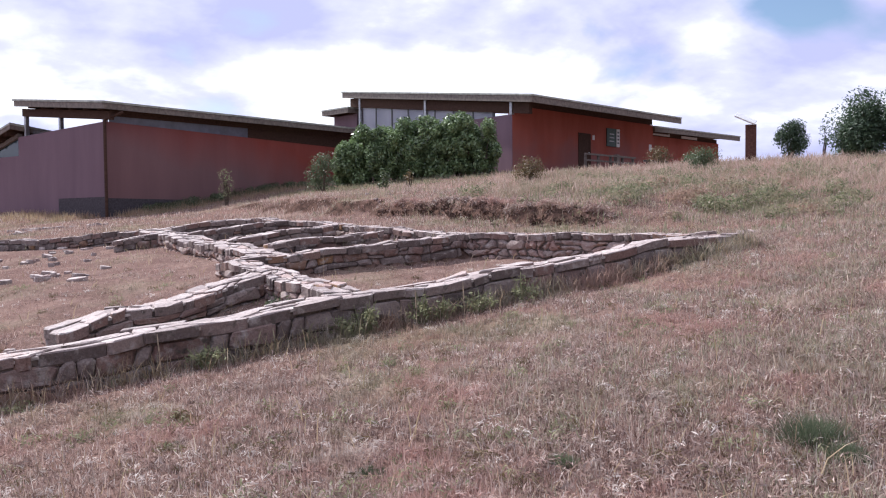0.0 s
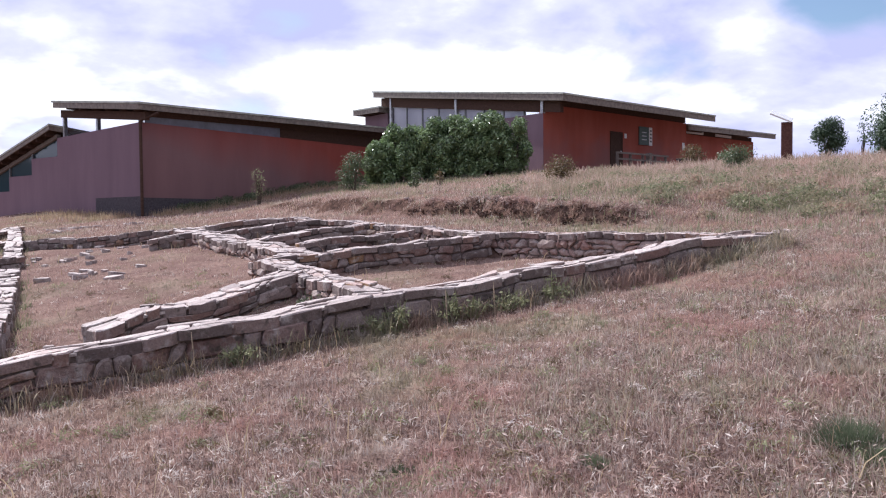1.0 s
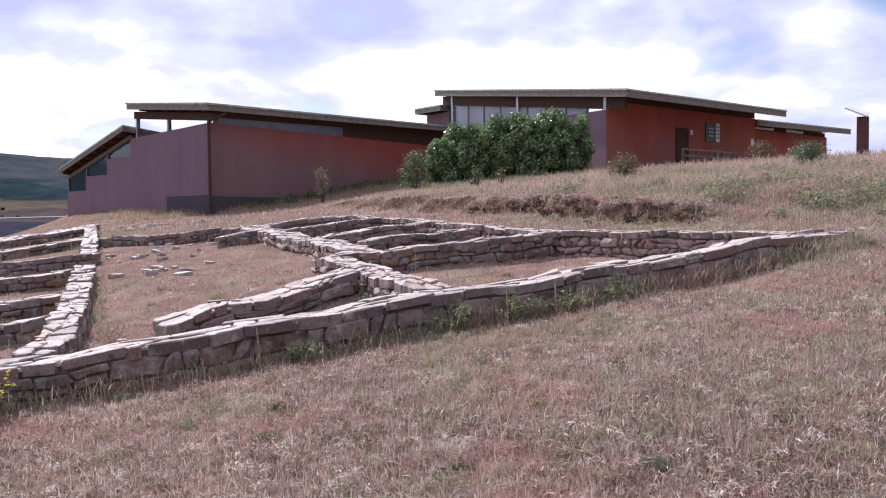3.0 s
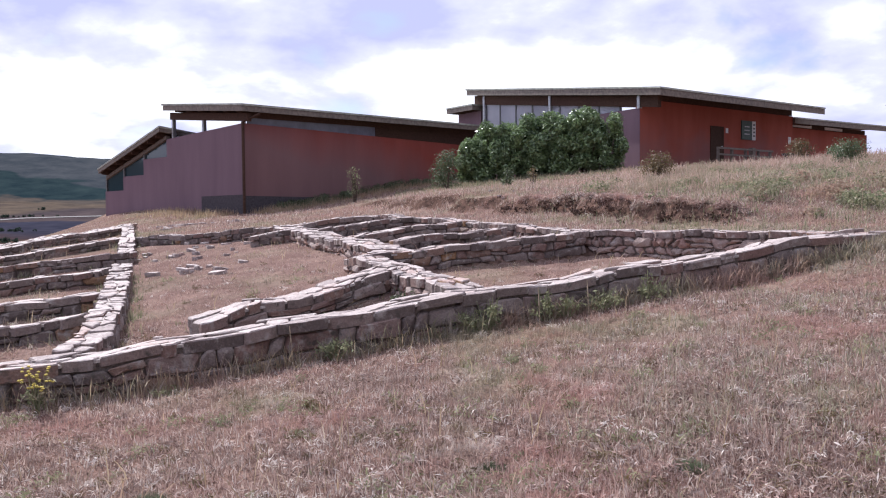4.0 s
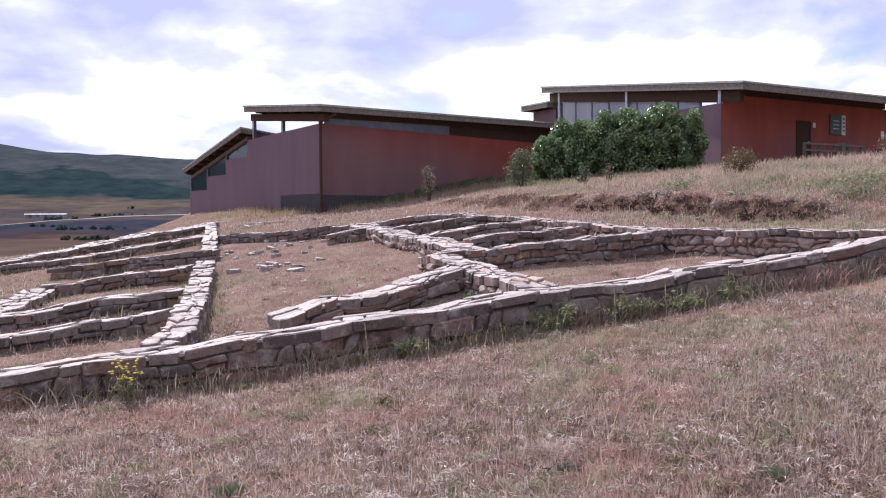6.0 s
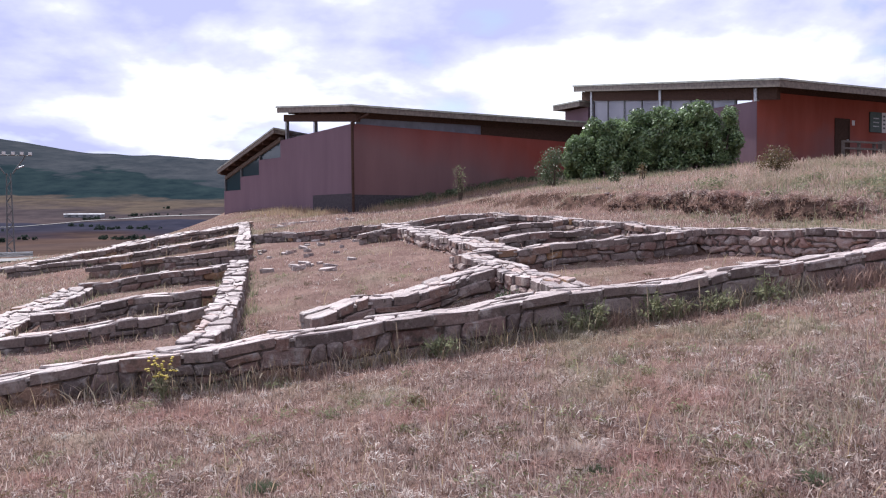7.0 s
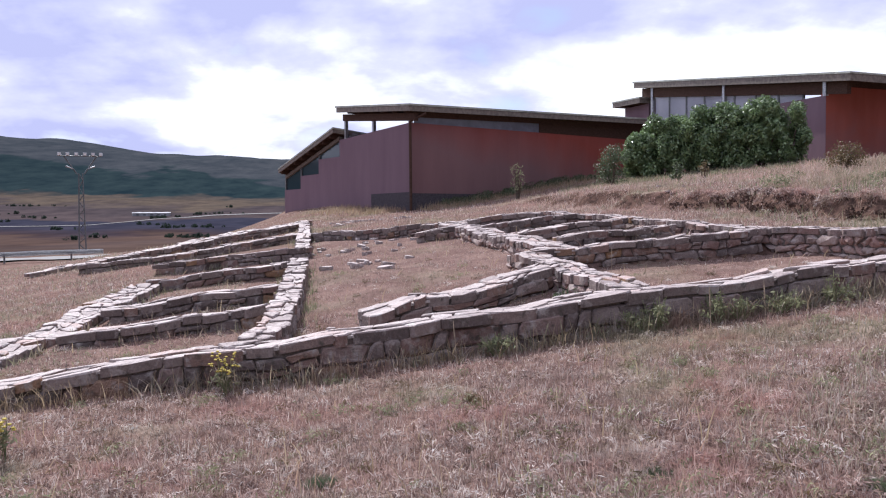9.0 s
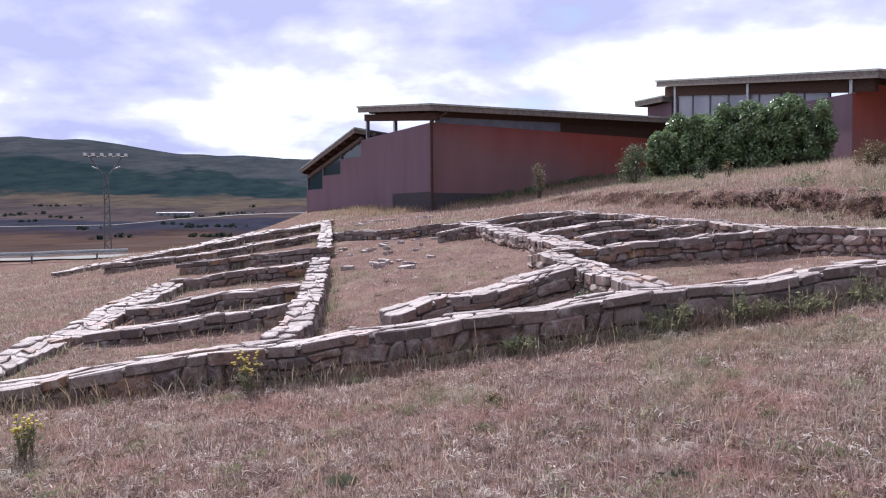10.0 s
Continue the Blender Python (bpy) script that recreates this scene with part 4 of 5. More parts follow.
def museum_annex():
    fr = Frame2((24.25, 35.51), 76)
    root = thing("museum_annex", "lower red annex of the museum under a flat shed roof", "building", (0, 0, 0))
    zt = lambda a, f: 7.70 + 0.011 * a + 0.045 * (f + 0.3)
    part("wall", hex_solid(fr, 14.1, 24.6, 0.6, 0.9, 4.2, 7.35), RED, root, "shaded red rendered wall")
    part("wall", hex_solid(fr, 24.3, 24.6, 0.9, 9.0, 4.2, 7.6), RED, root)
    part("clerestory_panel", hex_solid(fr, 14.1, 24.5, 0.68, 0.8, 7.35, 7.66), WOOD, root, "dark boarding under the eaves")
    for a in (15.4, 19.2):
        part("window_pane", hex_solid(fr, a, a + 2.2, 0.62, 0.66, 7.42, 7.6), WHITE, root, "bright slit window")
    part("floor", hex_solid(fr, 14.1, 24.3, 0.9, 9.0, 4.0, 4.8), PLINTH, root)
    sheet_roof(fr, 14.2, 26.4, -0.3, 9.5, zt, root, 0.3)
    return root


museum_lower()
museum_upper()
museum_annex()
FR2 = Frame2((24.37, 35.43), 76)


# ---------------------------------------------------------------- plants
def leaf_cloud(name, lumps, count, size, material, parent, seed, label="", squash=0.8, inner=0.72, slim=0.42):
    """Many small leaves on and inside a group of lumps (centre, radius)."""
    rs = np.random.RandomState(seed)
    vol = np.array([r ** 2 for _, r in lumps])
    pick = rs.choice(len(lumps), count, p=vol / vol.sum())
    c = np.array([tuple(c_) for c_, _ in lumps])[pick]
    rad = np.array([r for _, r in lumps])[pick]
    d = rs.normal(size=(count, 3))
    d /= np.linalg.norm(d, axis=1)[:, None]
    depth = inner + (1.06 - inner) * rs.uniform(0, 1, count) ** 0.6
    depth *= 1 + 0.10 * np.sin(d[:, 0] * 7 + c[:, 0]) * np.cos(d[:, 2] * 6 + d[:, 1] * 5)
    pos = c + d * (rad * depth)[:, None] * np.array([1, 1, squash])
    nrm = d + rs.normal(size=(count, 3)) * 0.75 + np.array([0, 0, 0.3])
    nrm /= np.linalg.norm(nrm, axis=1)[:, None]
    t = np.cross(nrm, rs.normal(size=(count, 3)))
    t /= np.linalg.norm(t, axis=1)[:, None]
    bt = np.cross(nrm, t)
    L = size * rs.uniform(0.6, 1.35, count)[:, None]
    w = L * slim
    v = np.stack([pos - t * L * 0.5, pos + bt * w * 0.5 + nrm * L * 0.06, pos + t * L * 0.5 - nrm * L * 0.08, pos - bt * w * 0.5 + nrm * L * 0.06], 1).reshape(-1, 3)
    f = np.arange(count * 4).reshape(-1, 4)
    ob = new(name, from_arrays(name, v, f, material))
    ob.parent = parent
    return tagged(ob, label)


def branchwork(root, base, top_r, tops, r0, seed, name="trunk"):
    rs = random.Random(seed)
    bm = bmesh.new()
    for tp in tops:
        a = Vector(base) + Vector((rs.uniform(-1, 1), rs.uniform(-1, 1), 0)) * r0
        mid_ = a.lerp(Vector(tp), 0.5) + Vector((rs.uniform(-0.1, 0.1), rs.uniform(-0.1, 0.1), 0.05))
        add_rod(bm, a - Vector((0, 0, 0.1)), mid_, r0, r0 * 0.65, 6)
        add_rod(bm, mid_, tp, r0 * 0.65, r0 * 0.2, 6)
    return part(name, bm, BARK, root, "grey-brown stems")


def shrub(name, b, r, width, tall, material, label, category, seed, leaves=1500, size=0.09, lumps=7, clear=0.0, stems=4):
    rs = random.Random(seed)
    q = bearing(b) * r
    z = ground_at(q.x, q.y)
    root = thing(name, label, category, (0, 0, 0))
    ls = []
    for i in range(lumps):
        rr = width * rs.uniform(0.20, 0.32)
        zz = z + clear + rs.uniform(rr * 0.7, max(rr * 0.75, tall - clear - rr * 0.8))
        frac = (zz - z) / tall
        spread = width * 0.5 - rr
        an = rs.uniform(0, 6.28)
        k = spread * (1.0 - 0.55 * max(0, frac - 0.4)) * rs.uniform(0.3, 1)
        ls.append(((q.x + math.cos(an) * k, q.y + math.sin(an) * k, zz), rr))
    ls.append(((q.x, q.y, z + tall - width * 0.2), width * 0.2))
    branchwork(root, (q.x, q.y, z), 0, [l[0] for l in ls[:stems]] + [ls[-1][0]], 0.02 + 0.012 * tall, seed)
    leaf_cloud("foliage", ls, leaves, size, material, root, seed, squash=0.9, inner=0.35)
    return root


# the laurel clump before the entrance hall: several bushes grown together
for i, (b, r, rad, tall) in enumerate(((22.9, 41.2, 1.2, 2.3), (24.3, 41.0, 1.4, 2.85), (26.0, 40.8, 1.35, 3.0), (27.6, 40.6, 1.4, 3.15), (29.2, 40.3, 1.3, 2.95), (30.6, 40.2, 1.4, 3.3), (32.0, 40.0, 1.3, 3.15))):
    q = bearing(b) * r
    z = ground_at(q.x, q.y)
    root = thing("laurel_bush", "dense glossy green laurel bush beside the entrance hall", "bush", (0, 0, 0), group="laurel bushes")
    rs = random.Random(90 + i)
    ls = []
    for k in range(46):  # upright leafy shoots round a dark middle
        an, hh = rs.uniform(0, 6.28), rs.uniform(0.08, 0.93)
        kk = rad * (0.80 if hh < 0.62 else 0.80 - 0.9 * (hh - 0.62)) * rs.uniform(0.55, 1)
        ls.append(((q.x + math.cos(an) * kk, q.y + math.sin(an) * kk, z + hh * tall), rad * rs.uniform(0.2, 0.31)))
    branchwork(root, (q.x, q.y, z), 0, [l[0] for l in ls[:6]], 0.06, 90 + i)
    leaf_cloud("foliage", ls, 12000, 0.18, LAUREL, root, 90 + i, "dense glossy leaves", 1.25, 0.25)

shrub("young_oak", 20.8, 37.0, 1.9, 1.95, OAK, "young grey-green oak bush on the grassy slope", "bush", 31, 2600, 0.10, 10)
shrub("small_shrub", 25.1, 32.6, 0.75, 0.85, OAK, "small dark green shrub on the slope", "bush", 32, 500, 0.09)
shrub("thin_sapling", 26.95, 29.6, 0.5, 0.75, RUSSET, "thin brownish sapling in dry grass", "sapling", 33, 120, 0.08)
shrub("russet_shrub", 35.5, 27.5, 1.6, 1.15, RUSSET, "low russet shrub in dry grass", "bush", 34, 1500, 0.085, 9)
shrub("bare_sapling", 14.0, 35.5, 1.05, 1.75, TUFT, "sparse grey sapling near the museum wall", "sapling", 35, 360, 0.08, 14, 0.25, 14)
shrub("round_tree", 53.35, 36.0, 1.55, 1.75, HOLM, "small round dark green tree on the skyline", "tree", 36, 5000, 0.10, 14, -0.2)
shrub("thin_sapling", 55.3, 36.0, 0.7, 1.45, HOLM, "thin sapling on the skyline", "sapling", 37, 140, 0.10, 5, 0.5)
shrub("oak_tree", 57.6, 34.0, 2.9, 2.65, HOLM, "spreading dark green tree on the grassy skyline", "tree", 38, 15000, 0.12, 22, -0.2, 8)
shrub("oak_tree", 60.6, 33.0, 2.8, 3.2, HOLM, "spreading dark green tree on the grassy skyline", "tree", 39, 14000, 0.12, 22, -0.2, 8)
shrub("low_bush", 44.8, 43.0, 1.9, 1.25, RUSSET, "low mixed bush before the annex", "bush", 40, 1100, 0.11)
shrub("low_bush", 46.9, 43.0, 1.6, 0.75, OAK, "low green bush before the annex", "bush", 41, 700, 0.11)


# ---------------------------------------------------------------- things round the museum
def interpretive_sign():
    q = bearing(50.85) * 34.0
    z = ground_at(q.x, q.y)
    root = thing("sign_post", "tall rusted steel sign pillar with a tilted pale panel", "sign", (q.x, q.y, z), -50.85)
    part("pillar", box((-0.21, -0.09, -0.2), (0.21, 0.09, 1.56), None, 0.012), RUST, root, "rusted steel pillar")
    part("panel", box((-0.62, -0.30, -0.03), (0.22, 0.30, 0.03), Matrix.Translation((-0.02, 0, 1.72)) @ Matrix.Rotation(radians(26), 4, "Y") @ Matrix.Rotation(radians(20), 4, "X"), 0.008), WHITE, root, "tilted pale panel")
    return root


def wooden_rail():
    fr = FR2
    z = 4.55
    root = thing("ramp_railing", "weathered wooden railing of the entrance ramp", "railing", (0, 0, 0))
    for a in (3.5, 4.7, 5.9, 7.1, 8.2):
        part("post", hex_solid(fr, a, a + 0.12, -2.3, -2.18, z - 0.8, z + 0.80), GREYWOOD, root)
    part("post", hex_solid(fr, 6.45, 6.72, -2.36, -2.12, z - 0.8, z + 0.86), GREYWOOD, root, "stout railing post")
    for a0, a1, dz in ((3.4, 6.5, 0.74), (3.4, 6.5, 0.40), (6.7, 8.4, 0.74), (6.7, 8.4, 0.40)):
        part("rail", hex_solid(fr, a0, a1, -2.36, -2.31, z + dz - 0.05, z + dz + 0.05), GREYWOOD, root)
    return root


def notice_board():
    root = thing("notice_board", "dark green notice board with a white strip on the red wall", "sign", (0, 0, 0))
    part("board", hex_solid(FR2, 8.75, 9.75, -0.08, -0.01, 6.2, 7.32), GREENBOARD, root, "dark green board")
    part("strip", hex_solid(FR2, 9.78, 10.12, -0.08, -0.01, 6.2, 7.32), WHITE, root, "white printed strip")
    for i in range(4):
        part("line_of_text", hex_solid(FR2, 9.86, 10.04, -0.09, -0.082, 6.4 + i * 0.22, 6.5 + i * 0.22), DARKSTEEL, root)
    for i in range(3):
        part("line_of_text", hex_solid(FR2, 9.0, 9.5, -0.09, -0.082, 6.5 + i * 0.22, 6.56 + i * 0.22), STEEL, root)
    return root


def notices():
    for a, z0, z1, w in ((7.3, 6.5, 6.78, 0.22), (13.6, 6.15, 6.6, 0.3)):
        ob = part("notice", hex_solid(FR2, a, a + w, -0.03, -0.004, z0, z1), WHITE)
        tagged(ob, "small white notice fixed to the red wall", "notice", "wall notices")


def bench():
    root = thing("stone_bench", "low grey stone bench before the annex", "bench", (0, 0, 0))
    for a0, a1 in ((9.6, 11.6),):
        part("seat", hex_solid(FR2, a0, a1, -2.6, -2.1, 5.12, 5.24), PLINTH, root)
        for a in (a0 + 0.1, a1 - 0.35):
            part("support", hex_solid(FR2, a, a + 0.25, -2.55, -2.15, 4.4, 5.12), PLINTH, root)
    return root


interpretive_sign()
wooden_rail()
notice_board()
notices()
bench()


# ---------------------------------------------------------------- the road, its barrier, the light mast, the far shed
def road_line(t):
    """The way of the road beyond the slope."""
    x = -46 + 46 * t
    return x, 51.5 + 7.0 * t


def road_and_barrier():
    n = 60
    v, f = [], []
    for i in range(n + 1):
        x, y = road_line(i / n * 1.3 - 0.55)
        for k in (0.8, 6.3):
            xx, yy = x - 0.087 * k, y + k
            v.append((xx, yy, max(ground_at(xx, yy), ground_at(x, y)) + 0.10))
    for i in range(n):
        f.append((2 * i, 2 * i + 2, 2 * i + 3, 2 * i + 1))
    me = bpy.data.meshes.new("road")
    me.from_pydata(v, [], f)
    me.materials.append(ASPHALT)
    tagged(new("road", me), "narrow pale asphalt road below the site", "road", kind="structure")
    root = thing("guard_rail", "galvanised steel guard rail along the road", "guard rail", (0, 0, 0))
    step = 2.0 / 46
    ts_ = [-0.5 + step * i for i in range(int(1.24 / step))]
    pts = [(*road_line(t), ground_at(*road_line(t))) for t in ts_]
    for a, b in zip(pts, pts[1:]):
        bm = bmesh.new()
        prof = ((0.0, 0.42), (-0.06, 0.47), (-0.06, 0.53), (0.0, 0.575), (-0.06, 0.62), (-0.06, 0.69), (0.0, 0.74))
        ra = [bm.verts.new((a[0], a[1] + o, a[2] + h)) for o, h in prof]
        rb = [bm.verts.new((b[0], b[1] + o, b[2] + h)) for o, h in prof]
        for i in range(len(prof) - 1):
            bm.faces.new((ra[i], ra[i + 1], rb[i + 1], rb[i]))
        bmesh.ops.solidify(bm, geom=bm.faces[:], thickness=0.01)
        part("beam", bm, STEEL, root)
    for a in pts[::2]:
        part("post", box((a[0] - 0.05, a[1] + 0.02, a[2] - 0.4), (a[0] + 0.05, a[1] + 0.1, a[2] + 0.7)), DARKSTEEL, root)


def light_mast():
    q = bearing(-16.2) * 110
    z = 1.6 - 110 * math.tan(radians(2.05))
    g = ground_at(q.x, q.y)
    root = thing("light_mast", "tall lattice mast with a forked head of floodlights", "light mast", (q.x, q.y, g), 14.0)
    base = z - g
    z0, z1 = -0.5, base + 10.0
    bm = bmesh.new()
    for sx, sy in ((-1, -1), (1, -1), (1, 1), (-1, 1)):
        add_rod(bm, (sx * 0.42, sy * 0.35, z0), (sx * 0.22, sy * 0.22, z1), 0.085, 0.07, 6)
    n = 12
    for i in range(n):
        a, b = z0 + (z1 - z0) * i / n, z0 + (z1 - z0) * (i + 1) / n
        wa, wb = 0.42 - 0.20 * i / n, 0.42 - 0.20 * (i + 1) / n
        for sy in (-1, 1):
            k = 1 if i % 2 else -1
            add_rod(bm, (k * wa, sy * 0.33, a), (-k * wb, sy * 0.31, b), 0.05, 0.05, 5)
    part("mast", bm, DARKSTEEL, root, "dull steel lattice mast")
    for sx in (-1, 1):
        part("arm", rod((sx * 0.4, 0, z1 - 0.1), (sx * 1.9, 0, z1 + 2.2), 0.09), DARKSTEEL, root)
        part("brace", rod((sx * 0.9, 0, z1 + 0.6), (sx * 1.7, 0, z1 + 0.9), 0.10), STEEL, root)
    part("crossbar", rod((-2.45, 0, z1 + 2.2), (2.45, 0, z1 + 2.2), 0.05), DARKSTEEL, root)
    for x in (-2.4, -1.45, -0.45, 0.55, 1.5, 2.4):
        lamp = part("floodlight", box((x - 0.22, -0.35, z1 + 2.2), (x + 0.22, 0.1, z1 + 2.62), None, 0.04), STEEL, root, "grey floodlight housing")
        part("lens", box((x - 0.17, -0.37, z1 + 2.25), (x + 0.17, -0.352, z1 + 2.57)), WHITE, lamp, "pale floodlight glass")


def far_shed():
    q = bearing(-11.85) * 1035
    z = ground_at(q.x, q.y)
    root = thing("farm_shed", "long white farm shed in the valley fields", "shed", (q.x, q.y, z), 10)
    part("wall", box((-22, -6, -3), (22, 6, 3.2)), PALE, root, "white wall")
    bm = bmesh.new()
    add_prism(bm, [(-22.5, -6.6, 3.2), (-22.5, 6.6, 3.2), (-22.5, 0, 4.4)], [(22.5, -6.6, 3.2), (22.5, 6.6, 3.2), (22.5, 0, 4.4)])
    part("roof", bm, PALE, root, "pale sheet roof")
    for x in (-16, -8, 0, 8, 16):
        part("opening", box((x - 1.5, -6.06, 0.2), (x + 1.5, -5.98, 2.0)), DARKSTEEL, root)


def valley_lane():
    """A pale lane across the valley floor."""
    n = 120
    v, f = [], []
    for i in range(n + 1):
        b = -45 + 45 * i / n
        r = float(np.interp(b, LANE_B, LANE_R))
        for k in (0, LANE_W):
            q = bearing(b) * (r + k)
            v.append((q.x, q.y, ground_at(q.x, q.y) + 0.5))
    for i in range(n):
        f.append((2 * i, 2 * i + 2, 2 * i + 3, 2 * i + 1))
    me = bpy.data.meshes.new("road")
    me.from_pydata(v, [], f)
    me.materials.append(ASPHALT)
    tagged(new("road", me), "pale lane crossing the valley fields", "road", kind="structure")


def valley_trees():
    """Hedges and scattered trees along the field edges."""
    rs = random.Random(44)
    ls = []
    for row in range(26):
        r0, b0, slope_ = rs.uniform(420, 1650), rs.uniform(-42, -4), rs.uniform(-6, 6)
        for i in range(rs.randint(3, 16)):
            b = b0 + i * rs.uniform(0.12, 0.35)
            r = r0 + slope_ * i + rs.gauss(0, 5)
            rad = rs.uniform(0.9, 2.6) * (0.6 + r / 1600)
            q = bearing(b) * r
            ls.append(((q.x, q.y, ground_at(q.x, q.y) + rad * 0.45), rad))
    ob = leaf_cloud("far_trees", ls, 9000, 1.5, FARLEAF, None, 45, "", 0.8, 0.3, 0.8)
    tagged(ob, "dark hedge trees along the valley field edges", "trees", kind="stuff")


LANE_B, LANE_R, LANE_W = (-45, -21.7, -18.5, -15.8, -11.5, -7.7, -3.0, 0), (760, 780, 772, 785, 955, 1030, 1062, 1070), 12.0
road_and_barrier()
valley_lane()
light_mast()
far_shed()
valley_trees()


# ---------------------------------------------------------------- loose stones
def loose_stones():
    rs = random.Random(77)
    spots = [(rs.gauss(0.75, 0.55), rs.gauss(17.8, 1.3), 1) for _ in range(34)] + [(rs.gauss(0.6, 0.35), rs.gauss(14.6, 0.5), 1.2) for _ in range(9)]
    spots += [(rs.uniform(0.2, 3.2), rs.uniform(27.5, 30.5), 1.5) for _ in range(22)] + [(rs.uniform(5.0, 6.2), rs.uniform(20.3, 21.5), 1.3) for _ in range(6)]
    spots += [(rs.uniform(9.2, 9.9), rs.uniform(7.7, 8.4), 0.9) for _ in range(5)] + [(rs.uniform(5, 12), 26.5 - 0.75 * rs.uniform(5, 12) + rs.uniform(-0.5, 0.5), 0.8) for _ in range(14)]
    spots += [(rs.gauss(0.22, 0.16), rs.gauss(9.0, 0.22), 1.1) for _ in range(12)]
    for x, y, k in spots:
        sx, sy, sz = rs.uniform(0.07, 0.30) * k, rs.uniform(0.06, 0.2) * k, rs.uniform(0.04, 0.10) * k
        ob = new("loose_stone", rs.choice(CAPS))
        ob.matrix_basis = Matrix.Translation((x, y, ground_at(x, y) + sz * 0.12)) @ Euler((rs.uniform(-0.15, 0.15), rs.uniform(-0.15, 0.15), rs.uniform(0, 6.28))).to_matrix().to_4x4() @ Matrix.Diagonal((sx, sy, sz, 1))
        tagged(ob, "loose flat sandstone lying in the dry grass", "stone", "loose stones")


loose_stones()


# ---------------------------------------------------------------- grass
def off_walls(x, y, margin=0.0):
    ok = np.ones(len(x), bool)
    for ax, ay, bx, by, hw in FOOTPRINTS:
        dx, dy = bx - ax, by - ay
        L2 = dx * dx + dy * dy
        t = np.clip(((x - ax) * dx + (y - ay) * dy) / L2, 0, 1)
        ok &= np.hypot(x - ax - t * dx, y - ay - t * dy) > hw + margin
    return ok


def blades(name, x, y, tall, wide, material, label, seed, lean=0.6):
    rs = np.random.RandomState(seed)
    n = len(x)
    z = height(x, y) - 0.012
    an, ln = rs.uniform(0, 6.283, n), np.abs(rs.normal(0, lean, n))
    w = wide * rs.uniform(0.6, 1.4, n) / 2
    face = rs.uniform(0, 6.283, n)
    a = np.stack([x - np.cos(face) * w, y - np.sin(face) * w, z], -1)
    b = np.stack([x + np.cos(face) * w, y + np.sin(face) * w, z], -1)
    c = np.stack([x + np.cos(an) * np.sin(ln) * tall, y + np.sin(an) * np.sin(ln) * tall, z + np.cos(ln) * tall], -1)
    v = np.stack([a, b, c], 1).reshape(-1, 3)
    ob = new(name, from_arrays(name, v, np.arange(3 * n).reshape(-1, 3), material))
    return tagged(ob, label, "grass", kind="stuff")


def stems(name, x, y, tall, wide, material, label, seed, lean=0.5):
    """Longer stems that bow over, each in three pieces."""
    rs = np.random.RandomState(seed)
    n = len(x)
    z = height(x, y) - 0.015
    tall = np.broadcast_to(tall, (n,))
    an, ln = rs.uniform(0, 6.283, n), np.abs(rs.normal(0, lean, n)) + 0.08
    w = wide * rs.uniform(0.6, 1.4, n) / 2
    face = rs.uniform(0, 6.283, n)
    rows_ = []
    for t, k in ((0.0, 1.0), (0.4, 0.85), (0.75, 0.6)):
        out_ = tall * ln * t ** 1.8
        cx, cy, cz = x + np.cos(an) * out_, y + np.sin(an) * out_, z + tall * t * (1 - 0.35 * ln * t)
        for sg in (-1, 1):
            rows_.append(np.stack([cx + sg * np.cos(face) * w * k, cy + sg * np.sin(face) * w * k, cz], -1))
    rows_.append(np.stack([x + np.cos(an) * tall * ln, y + np.sin(an) * tall * ln, z + tall * (1 - 0.35 * ln)], -1))
    v = np.stack(rows_, 1).reshape(-1, 3)
    tri = np.array([(0, 1, 3), (0, 3, 2), (2, 3, 5), (2, 5, 4), (4, 5, 6)])
    f = (np.arange(n)[:, None, None] * 7 + tri[None]).reshape(-1, 3)
    ob = new(name, from_arrays(name, v, f, material))
    return tagged(ob, label, "grass", kind="stuff")


def sector(n, r0, r1, rs, b0=-39.0, b1=63.0, power=1.0):
    """Places between two distances, denser towards the nearer one."""
    u = rs.uniform(0, 1, n)
    r = r0 * (r1 / r0) ** (u ** power)
    b = np.radians(rs.uniform(b0, b1, n))
    return r * np.sin(b), r * np.cos(b), r


def in_dig(x, y):
    return ((x > -3.9) & (y > 7.5) & (y < 21.5) & (x < 9.0 - (y - 8) * 0.30)).astype(float)


